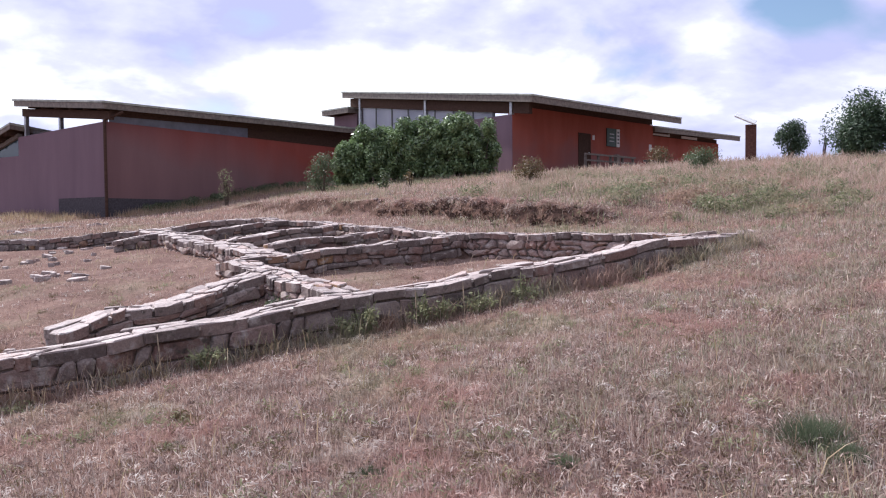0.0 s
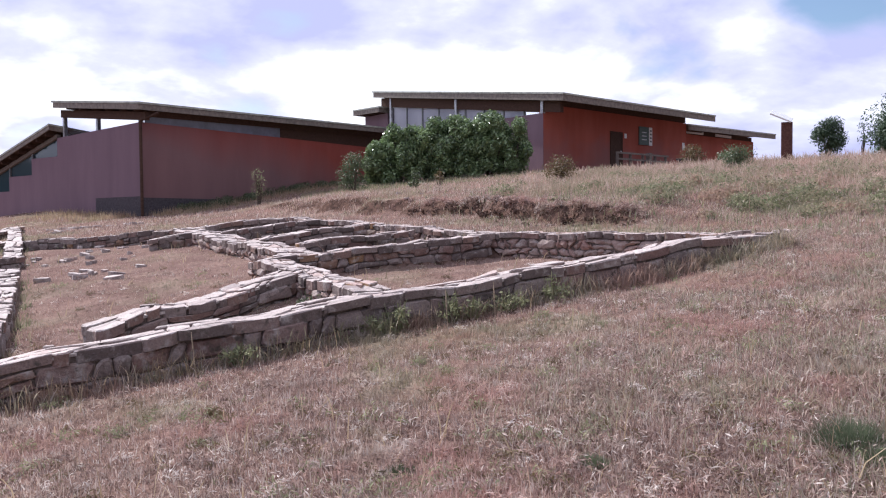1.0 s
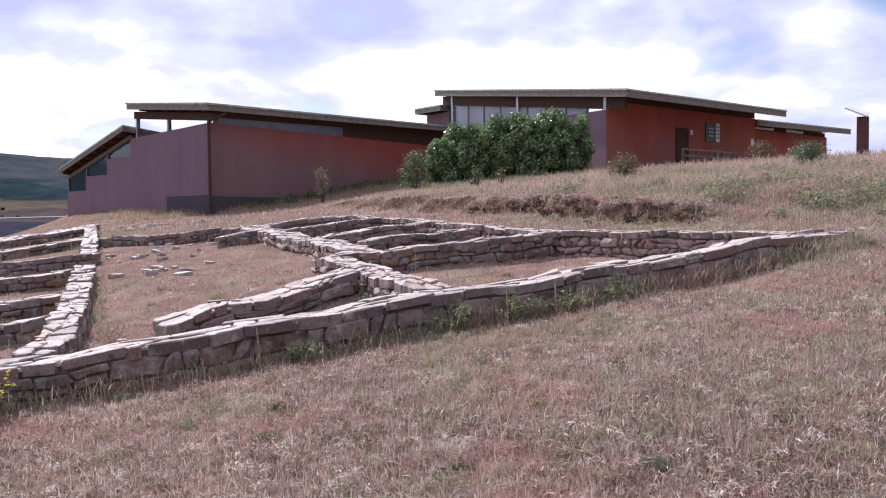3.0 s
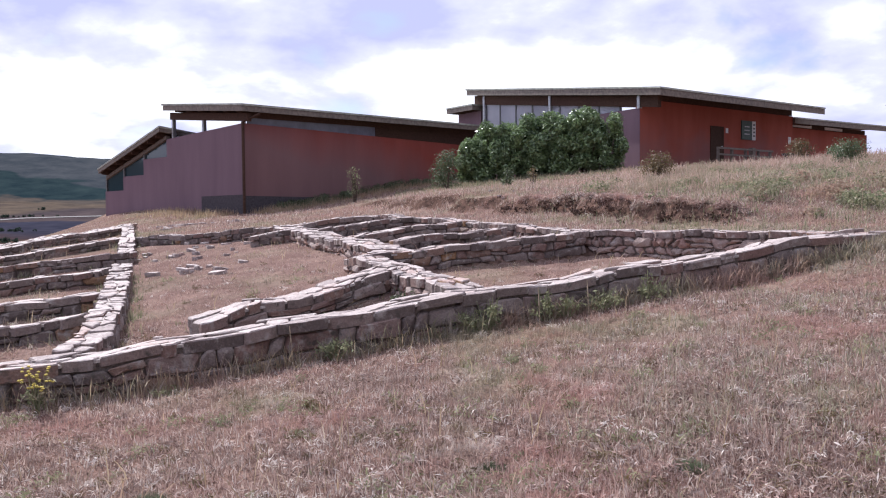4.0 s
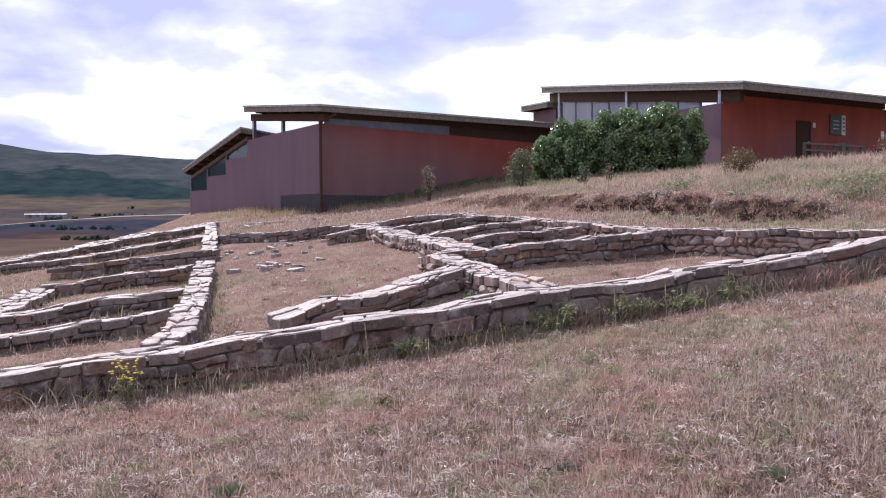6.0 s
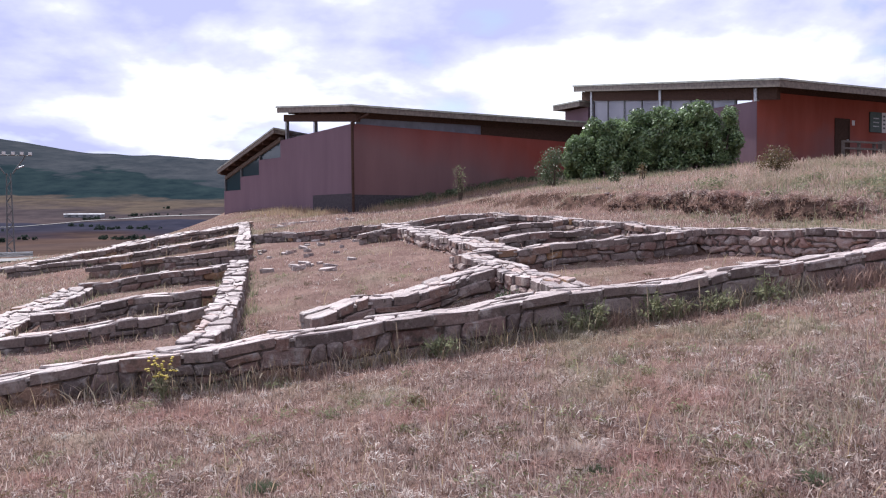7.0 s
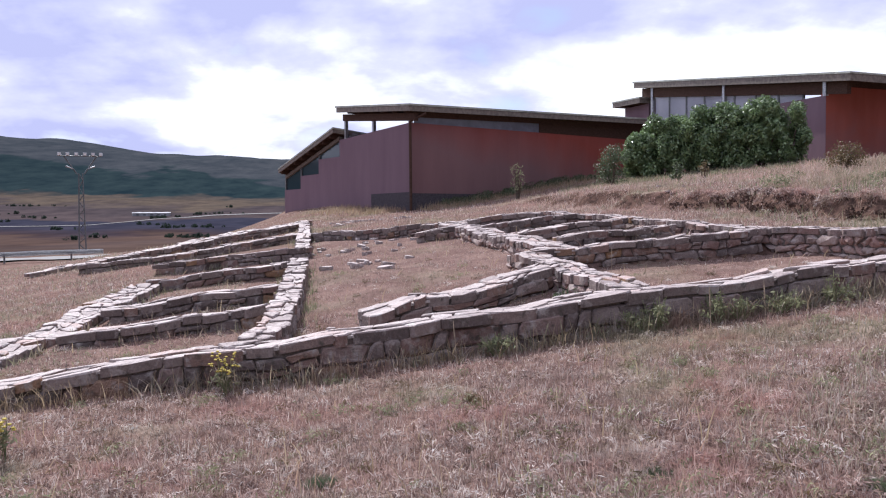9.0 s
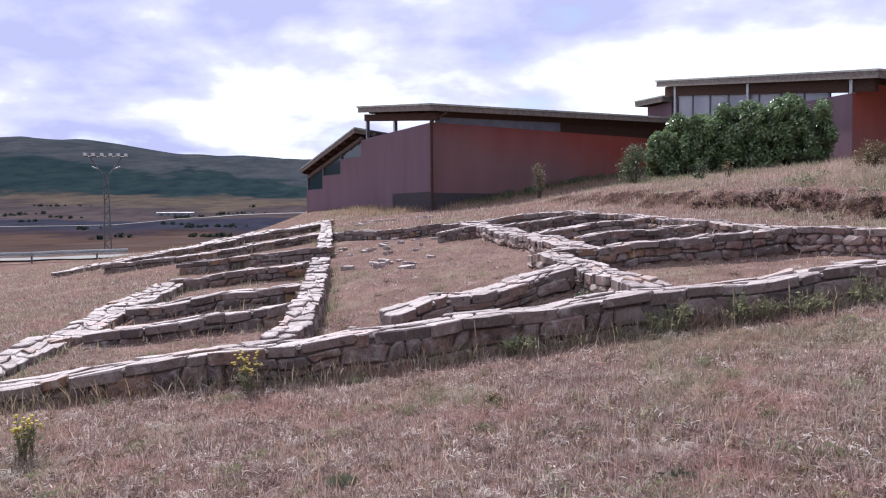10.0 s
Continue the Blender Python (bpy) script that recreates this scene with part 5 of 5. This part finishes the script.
def build_grass():
    rs = np.random.RandomState(5)
    # short matted turf near by
    x, y, r = sector(640000, 1.9, 19.0, rs)
    ok = off_walls(x, y)
    clump = waves(x, y, 0.45, 21) + 0.8 * waves(x, y, 1.5, 22)
    ok &= rs.uniform(-2.2, 1.0, len(x)) < clump - 0.25 * in_dig(x, y)
    x, y, r = x[ok], y[ok], r[ok]
    tall = (0.025 + 0.065 * rs.uniform(0, 1, len(x)) ** 2 + 0.03 * np.clip(waves(x, y, 1.9, 23), 0, 1)) * (1 - 0.35 * in_dig(x, y))
    blades("dry_grass", x, y, tall, 0.006 + 0.0007 * r, DRYGRASS, "short matted dry grass, pinkish brown and straw", 51, 1.15)
    # tufts: blades that spread from one root
    m = 11000
    x, y, r = sector(m, 2.2, 22.0, rs)
    k = rs.randint(7, 15, m)
    x, y, r = np.repeat(x, k), np.repeat(y, k), np.repeat(r, k)
    x, y = x + rs.normal(0, 0.022, len(x)), y + rs.normal(0, 0.022, len(x))
    ok = off_walls(x, y) & (in_dig(x, y) < 0.5)
    x, y, r = x[ok], y[ok], r[ok]
    blades("grass_tufts", x, y, 0.04 + 0.07 * rs.uniform(0, 1, len(x)), 0.006 + 0.0006 * r, DRYGRASS, "small tufts of dry grass", 58, 1.0)
    # the turf behind and beside the viewer
    x, y, r = sector(200000, 0.3, 14.0, rs, 63.0, 321.0)
    blades("dry_grass", x, y, 0.03 + 0.07 * rs.uniform(0, 1, len(x)) ** 2, 0.010 + 0.0008 * r, DRYGRASS, "short matted dry grass on the open slope", 69, 1.1)
    x, y, r = sector(50000, 0.1, 1.95, rs)
    blades("dry_grass", x, y, 0.03 + 0.06 * rs.uniform(0, 1, len(x)) ** 2, 0.010, DRYGRASS, "short matted dry grass underfoot", 70, 1.1)
    # pale seed heads
    x, y, r = sector(26000, 2.2, 24.0, rs)
    ok = off_walls(x, y) & (rs.uniform(-1.2, 1.0, len(x)) < waves(x, y, 1.7, 33) - 0.5 * in_dig(x, y))
    x, y, r = x[ok], y[ok], r[ok]
    blades("seed_heads", x, y, 0.025 + 0.03 * rs.uniform(0, 1, len(x)), 0.008 + 0.0010 * r, SEED, "pale seed heads over the turf", 68, 1.2)
    # farther slope
    x, y, r = sector(330000, 15.0, 48.0, rs, power=0.9)
    ok = off_walls(x, y) & (rs.uniform(-2.0, 0.9, len(x)) < waves(x, y, 1.3, 24) - 0.4 * in_dig(x, y))
    ok &= ~((x > 3.5) & (y - 37.6 - (x - 4.1) * 0.53 > 0) & (x < 21))
    x, y, r = x[ok], y[ok], r[ok]
    tall = (0.05 + 0.15 * rs.uniform(0, 1, len(x)) ** 2) * (1 - 0.7 * in_dig(x, y)) * (1 - 0.5 * (x < -1))
    blades("dry_grass", x, y, tall * 0.85, 0.006 + 0.0007 * r, DRYGRASS, "longer dry grass on the slope below the museum", 52, 1.25)
    # upright stems at the foot of the long wall
    n = 5200
    x = rs.uniform(-7, 9.2, n)
    y = 7.5 - np.abs(rs.normal(0.05, 0.13, n))
    keep = rs.uniform(-1.2, 1.0, n) < waves(x, y, 1.4, 25)
    x, y = x[keep], y[keep]
    stems("tall_grass", x, y, 0.08 + 0.24 * rs.uniform(0, 1, len(x)) ** 2, 0.008, STRAW, "tall dry stems at the foot of the ruined wall", 53, 0.5)
    n = 9500
    x = rs.uniform(-7, 9.2, n)
    y = 7.5 - np.abs(rs.normal(0.03, 0.10, n))
    keep = rs.uniform(-1.0, 1.0, n) < waves(x, y, 1.9, 29) + 0.12 * x - 0.2
    x, y = x[keep], y[keep]
    stems("green_growth", x, y, 0.08 + 0.24 * rs.uniform(0, 1, len(x)) ** 2, 0.011, OLIVE, "dull green stems at the foot of the long wall", 60, 0.6)
    # grassy stalks in the open
    x, y, r = sector(2600, 2.6, 34.0, rs)
    ok = off_walls(x, y)
    x, y, r = x[ok], y[ok], r[ok]
    stems("tall_grass", x, y, 0.12 + 0.2 * rs.uniform(0, 1, len(x)) ** 2, 0.005 + 0.0005 * r, STRAW, "scattered dry stalks", 54, 0.7)
    # soft olive and straw meadow grass, in drifts over the open slope
    x, y, r = sector(150000, 3.0, 26.0, rs, 4.0, 64.0, 0.8)
    drift = waves(x, y, 2.4, 91) + 0.7 * waves(x, y, 0.7, 92) + 0.045 * (np.degrees(np.arctan2(x, y)) - 36) + 0.02 * (r - 10)
    ok = off_walls(x, y, 0.03) & (in_dig(x, y) < 0.5) & (rs.uniform(-0.3, 1.6, len(x)) < drift)
    x, y, r = x[ok], y[ok], r[ok]
    stems("meadow_grass", x, y, (0.04 + 0.09 * rs.uniform(0, 1, len(x)) ** 1.5) * (1 + 0.025 * r), 0.004 + 0.0007 * r, OLIVE, "soft olive and straw meadow grass on the open slope", 93, 1.1)
    x, y, r = sector(50000, 8.0, 40.0, rs, -38.0, -6.0, 0.8)
    ok = off_walls(x, y, 0.03) & (rs.uniform(-0.6, 1.4, len(x)) < waves(x, y, 2.6, 98) + 0.5 * waves(x, y, 0.8, 99)) & (r < 45)
    x, y, r = x[ok], y[ok], r[ok]
    stems("meadow_grass", x, y, 0.05 + 0.10 * rs.uniform(0, 1, len(x)) ** 1.5, 0.004 + 0.0007 * r, OLIVE, "olive grass round the small rooms", 100, 1.0)
    # feathery pale grass along the skyline and the top of the slope
    x, y, r = sector(60000, 19.0, 36.0, rs, 33.0, 66.0, 0.8)
    ok = (rs.uniform(-1.0, 1.0, len(x)) < waves(x, y, 2.2, 94) + 0.1) & (rs.uniform(0, 1, len(x)) < 0.75)
    x, y, r = x[ok], y[ok], r[ok]
    stems("feather_grass", x, y, 0.16 + 0.34 * rs.uniform(0, 1, len(x)) ** 1.6, 0.004 + 0.0006 * r, FEATHER, "tall feathery pale grass along the top of the slope", 95, 0.85)
    x, y, r = sector(18000, 22.0, 37.0, rs, 14.0, 40.0, 0.8)
    ok = (rs.uniform(-1.0, 1.0, len(x)) < waves(x, y, 2.6, 96)) & ~((x > 3.5) & (y - 37.2 - (x - 4.1) * 0.53 > 0) & (x < 21))
    x, y, r = x[ok], y[ok], r[ok]
    stems("feather_grass", x, y, 0.07 + 0.18 * rs.uniform(0, 1, len(x)) ** 1.6, 0.005 + 0.0006 * r, FEATHER, "pale dry grass below the laurels", 97, 0.9)
    # green growth on the bank to the east of the rooms
    n = 60000
    x, y = rs.uniform(8.5, 29, n), rs.uniform(8, 28, n)
    w = waves(x, y, 3.2, 26) + 1.3 * np.exp(-((x - 15 - (y - 14) * 0.9) / 5.0) ** 2) * np.exp(-((y - 15) / 7.0) ** 2) - 0.75
    ok = off_walls(x, y, 0.2) & (rs.uniform(-0.8, 0.8, n) < w)
    x, y = x[ok], y[ok]
    blades("green_growth", x, y, 0.08 + 0.24 * rs.uniform(0, 1, len(x)) ** 1.5, 0.02, WILD, "rank green and straw growth on the bank", 55, 0.8)
    # greener verge before the laurels
    n = 16000
    b_, r_ = np.radians(rs.uniform(17, 36, n)), rs.uniform(34.5, 40.5, n)
    x, y = r_ * np.sin(b_), r_ * np.cos(b_)
    ok = rs.uniform(-0.5, 1.0, n) < waves(x, y, 2.6, 28) + (r_ - 36.5) * 0.2
    x, y = x[ok], y[ok]
    blades("green_growth", x, y, 0.08 + 0.22 * rs.uniform(0, 1, len(x)) ** 1.5, 0.035, WILD, "greener grass verge before the laurels", 59, 0.8)
    # weeds along the foot of the walls and the museum
    n = 9000
    t, which = rs.uniform(0, 1, n), rs.randint(0, len(FOOTPRINTS), n)
    F = np.array(FOOTPRINTS)[which]
    sd = np.where(rs.uniform(0, 1, n) < 0.5, -1, 1)
    dx, dy = F[:, 2] - F[:, 0], F[:, 3] - F[:, 1]
    L = np.hypot(dx, dy)
    off = (F[:, 4] + np.abs(rs.normal(0, 0.09, n))) * sd
    x, y = F[:, 0] + dx * t - dy / L * off, F[:, 1] + dy * t + dx / L * off
    ok = off_walls(x, y) & (rs.uniform(-0.6, 1.2, n) < waves(x, y, 1.1, 27))
    x, y = x[ok], y[ok]
    blades("green_growth", x, y, 0.08 + 0.16 * rs.uniform(0, 1, len(x)) ** 2, 0.014, WILD, "green weeds at the foot of the ruined walls", 56, 0.5)
    n = 7000
    a = rs.uniform(-6, 12, n)
    o = np.abs(rs.normal(0, 1.3, n)) + 0.15
    u, v = bearing(62), bearing(-28)
    x = np.where(a > 0, 4.13 + u.x * a - v.x * o, 4.13 + v.x * -a - u.x * o)
    y = np.where(a > 0, 37.77 + u.y * a - v.y * o, 37.77 + v.y * -a - u.y * o)
    blades("tall_grass", x, y, 0.1 + 0.32 * rs.uniform(0, 1, n) ** 2, 0.025, STRAW, "tall yellow grass at the foot of the museum wall", 57, 0.3)


build_grass()


def herb_patches():
    """Rank green herbs on the bank, in low mounds."""
    rs = random.Random(8)
    ls = []
    for i in range(230):
        b, r = rs.gauss(46, 5.5), rs.uniform(15.5, 28)
        q = bearing(b) * r
        rad = rs.uniform(0.14, 0.42)
        ls.append(((q.x, q.y, ground_at(q.x, q.y) + rad * 0.25), rad))
    ob = leaf_cloud("green_growth", ls, 40000, 0.075, WILD, None, 71, "mounds of rank green herbs on the bank", 0.6, 0.4)
    tagged(ob, "", "herbs", kind="stuff")


herb_patches()


def bank_edge():
    """The crumbling edge of the old dig: dark clods below, a ragged lip of turf above."""
    rs = random.Random(27)
    clods, lip = [], []
    for i in range(140):
        y = rs.uniform(11.5, 19)
        x = (11.3 - 0.16 * y) / 0.95
        x += float(-0.55 * waves(x, y, 3.6, 31) - 0.15 * waves(x, y, 1.1, 32)) / 0.95
        z = ground_at(x + 0.1, y)
        rad = rs.uniform(0.03, 0.09)
        clods.append(((x + rs.gauss(0, 0.10), y, z - 0.02 + rs.uniform(-0.06, 0.06)), rad))
        if i % 3 == 0:
            xl = x + rs.uniform(0.25, 0.5)
            lip.append(((xl, y, ground_at(xl, y) + 0.03), rs.uniform(0.08, 0.2)))
    ob = leaf_cloud("earth_clods", clods, 1500, 0.06, EARTH, None, 28, "", 0.8, 0.5, 0.8)
    tagged(ob, "dark crumbling earth along the edge of the dig", "earth", kind="stuff")
    ob = leaf_cloud("turf_lip", lip, 6000, 0.11, DRYGRASS, None, 29, "", 0.6, 0.2, 0.14)
    tagged(ob, "ragged lip of dry turf over the dig's edge", "grass", kind="stuff")


bank_edge()


def turf_clumps(name, count, each, r0, r1, rad0, rad1, size, material, label, seed, squash=0.55):
    """Small tangled clumps that break up the turf."""
    rs = np.random.RandomState(seed)
    x, y, r = sector(count * 2, r0, r1, rs)
    ok = off_walls(x, y, 0.05) & (rs.uniform(-1.3, 1.0, len(x)) < waves(x, y, 1.25, seed) - 0.7 * in_dig(x, y))
    x, y = x[ok][:count], y[ok][:count]
    z = height(x, y)
    rad = rs.uniform(rad0, rad1, len(x))
    ls = [((a, b, c + q * 0.1), q) for a, b, c, q in zip(x, y, z, rad)]
    ob = leaf_cloud(name, ls, count * each, size, material, None, seed, label, squash, 0.1, 0.16)
    tagged(ob, "", "grass", kind="stuff")


turf_clumps("dry_clumps", 3000, 40, 2.3, 15.0, 0.04, 0.13, 0.05, DRYGRASS, "tangled clumps of dead grass in the turf", 81)
turf_clumps("pale_clumps", 800, 34, 2.6, 18.0, 0.03, 0.10, 0.045, SEED, "bleached clumps of dead grass in the turf", 82, 0.4)
turf_clumps("green_clumps", 520, 44, 2.6, 16.0, 0.04, 0.14, 0.05, TUFT, "small grey-green herbs in the turf", 83)
turf_clumps("dark_clumps", 900, 36, 2.4, 16.0, 0.03, 0.10, 0.045, RUSSET, "small brown withered herbs in the turf", 84)


def wall_foot_growth():
    """Dark green growth along the shaded foot of the museum's long wall."""
    rs = random.Random(19)
    u, v = bearing(62), bearing(-28)
    ls = []
    for i in range(70):
        a, o, rad = rs.uniform(1.5, 16.0), abs(rs.gauss(0.2, 0.5)) + 0.25, rs.uniform(0.16, 0.40)
        x, y = 4.13 + u.x * a - v.x * o, 37.77 + u.y * a - v.y * o
        ls.append(((x, y, ground_at(x, y) + rad * 0.3), rad))
    ob = leaf_cloud("green_growth", ls, 16000, 0.09, OAK, None, 20, "dark green growth at the foot of the museum wall", 0.8, 0.3)
    tagged(ob, "", "herbs", kind="stuff")


wall_foot_growth()


def weed(b, r, tall, flowers, name, label, material, seed, spread=0.16, leaves=320, stems=26):
    q = bearing(b) * r
    z = ground_at(q.x, q.y)
    rs = random.Random(seed)
    root = thing(name, label, "plant", (q.x, q.y, z))
    bm = bmesh.new()
    tips = []
    for i in range(14 if flowers else stems):
        tip = Vector((rs.gauss(0, spread), rs.gauss(0, spread), tall * rs.uniform(0.55, 1.0)))
        add_rod(bm, (rs.gauss(0, 0.03), rs.gauss(0, 0.03), -0.02), tip, 0.006, 0.003, 4)
        tips.append(tip)
    tagged(part("stem", bm, material, root), kind="stuff")
    ls = [((t.x * 0.8, t.y * 0.8, t.z * rs.uniform(0.4, 0.8)), 0.07) for t in tips]
    leaf_cloud("leaves", ls, leaves, 0.05, material, root, seed, inner=0.2)
    if flowers:
        for t in tips:
            for k in range(3):
                c = t + Vector((rs.gauss(0, 0.02), rs.gauss(0, 0.02), rs.gauss(0, 0.015)))
                fb = bmesh.new()
                bmesh.ops.create_icosphere(fb, subdivisions=1, radius=0.016, matrix=Matrix.Translation(c) @ Matrix.Diagonal((1, 1, 0.6, 1)))
                part("flower", fb, FLOWER, root, "yellow flower head")
    return root


weed(-7.1, 7.2, 0.36, True, "ragwort", "yellow-flowered weed at the foot of the long wall", WILD, 61, 0.07, 110)
weed(-21.6, 6.2, 0.30, True, "ragwort", "yellow-flowered weed in dry grass", WILD, 62, 0.08, 110)


def soft_tuft(b, r, width, tall, seed):
    """A tuft of fine dark green blades."""
    q = bearing(b) * r
    rs = np.random.RandomState(seed)
    n = 1500
    root = thing("green_tuft", "soft dark green grass tuft in the dry turf", "plant", (q.x, q.y, ground_at(q.x, q.y)), group="green tufts")
    x, y = rs.normal(0, width * 0.22, n), rs.normal(0, width * 0.22, n)
    h = tall * rs.uniform(0.5, 1.1, n) * np.exp(-(x * x + y * y) / (width * 0.5) ** 2)
    an, w = rs.uniform(0, 6.283, n), 0.0022
    base = np.stack([x, y, np.full(n, -0.02)], -1)
    side = np.stack([np.cos(an) * w, np.sin(an) * w, np.zeros(n)], -1)
    tip = base + np.stack([x * 0.7 + rs.normal(0, 0.03, n), y * 0.7 + rs.normal(0, 0.03, n), h + 0.02], -1)
    ob = new("blade_clump", from_arrays("blade_clump", np.stack([base - side, base + side, tip], 1).reshape(-1, 3), np.arange(3 * n).reshape(-1, 3), DARKTUFT))
    ob.parent = root
    tagged(ob, "fine dark green blades")


soft_tuft(54.8, 4.49, 0.36, 0.14, 401)
soft_tuft(56.8, 4.24, 0.18, 0.09, 402)
for i, (b, r, w, h) in enumerate(((-0.5, 4.6, 0.16, 0.06), (38.0, 4.2, 0.14, 0.05), (24.0, 4.3, 0.12, 0.05))):
    soft_tuft(b, r, w, h, 410 + i)
weed(17.5, 9.25, 0.30, False, "wall_weed", "grey-green weed growing by the wall spur", OAK, 64, 0.10, 110, 16)
for i, (b, r, tall) in enumerate(((22.3, 7.95, 0.24), (23.9, 8.0, 0.34), (27.9, 8.3, 0.34), (29.3, 8.4, 0.26), (35.0, 8.9, 0.36), (31.9, 8.6, 0.26), (12.5, 7.45, 0.22))):
    weed(b, r, tall, False, "thistle", "grey-green thistle at the foot of the long wall", TUFT, 65 + 7 * i, 0.10, 130, 14)
shrub("grey_bush", 47.9, 29.5, 1.5, 0.95, OAK, "low grey-green feathery bush on the skyline", "bush", 66, 2600, 0.07, 12, -0.1)


def dry_stalk(b, r, tall, seed):
    """A dead mullein stalk with its seed spike."""
    q = bearing(b) * r
    z = ground_at(q.x, q.y)
    rs = random.Random(seed)
    root = thing("dry_stalk", "tall pale dead mullein stalk in dry grass", "plant", (q.x, q.y, z), group="dry stalks")
    lean = Vector((rs.uniform(-0.08, 0.08), rs.uniform(-0.08, 0.08), 1.0)) * tall
    part("stem", rod((0, 0, -0.03), lean * 0.7, 0.0035, 0.003, 6), DRYSTEM, root)
    bm = rod(lean * 0.64, lean, 0.007, 0.003, 7)
    part("seed_spike", bm, DRYSTEM, root)


for i, (b, r, tall) in enumerate(((43.0, 12.2, 0.62), (38.2, 16.2, 0.5), (36.4, 18.5, 0.55), (9.5, 7.2, 0.42), (27.5, 7.4, 0.5), (31.0, 7.9, 0.46), (20.7, 11.6, 0.42), (48.5, 15.0, 0.5), (51.0, 19.0, 0.55))):
    dry_stalk(b, r, tall, 300 + i)
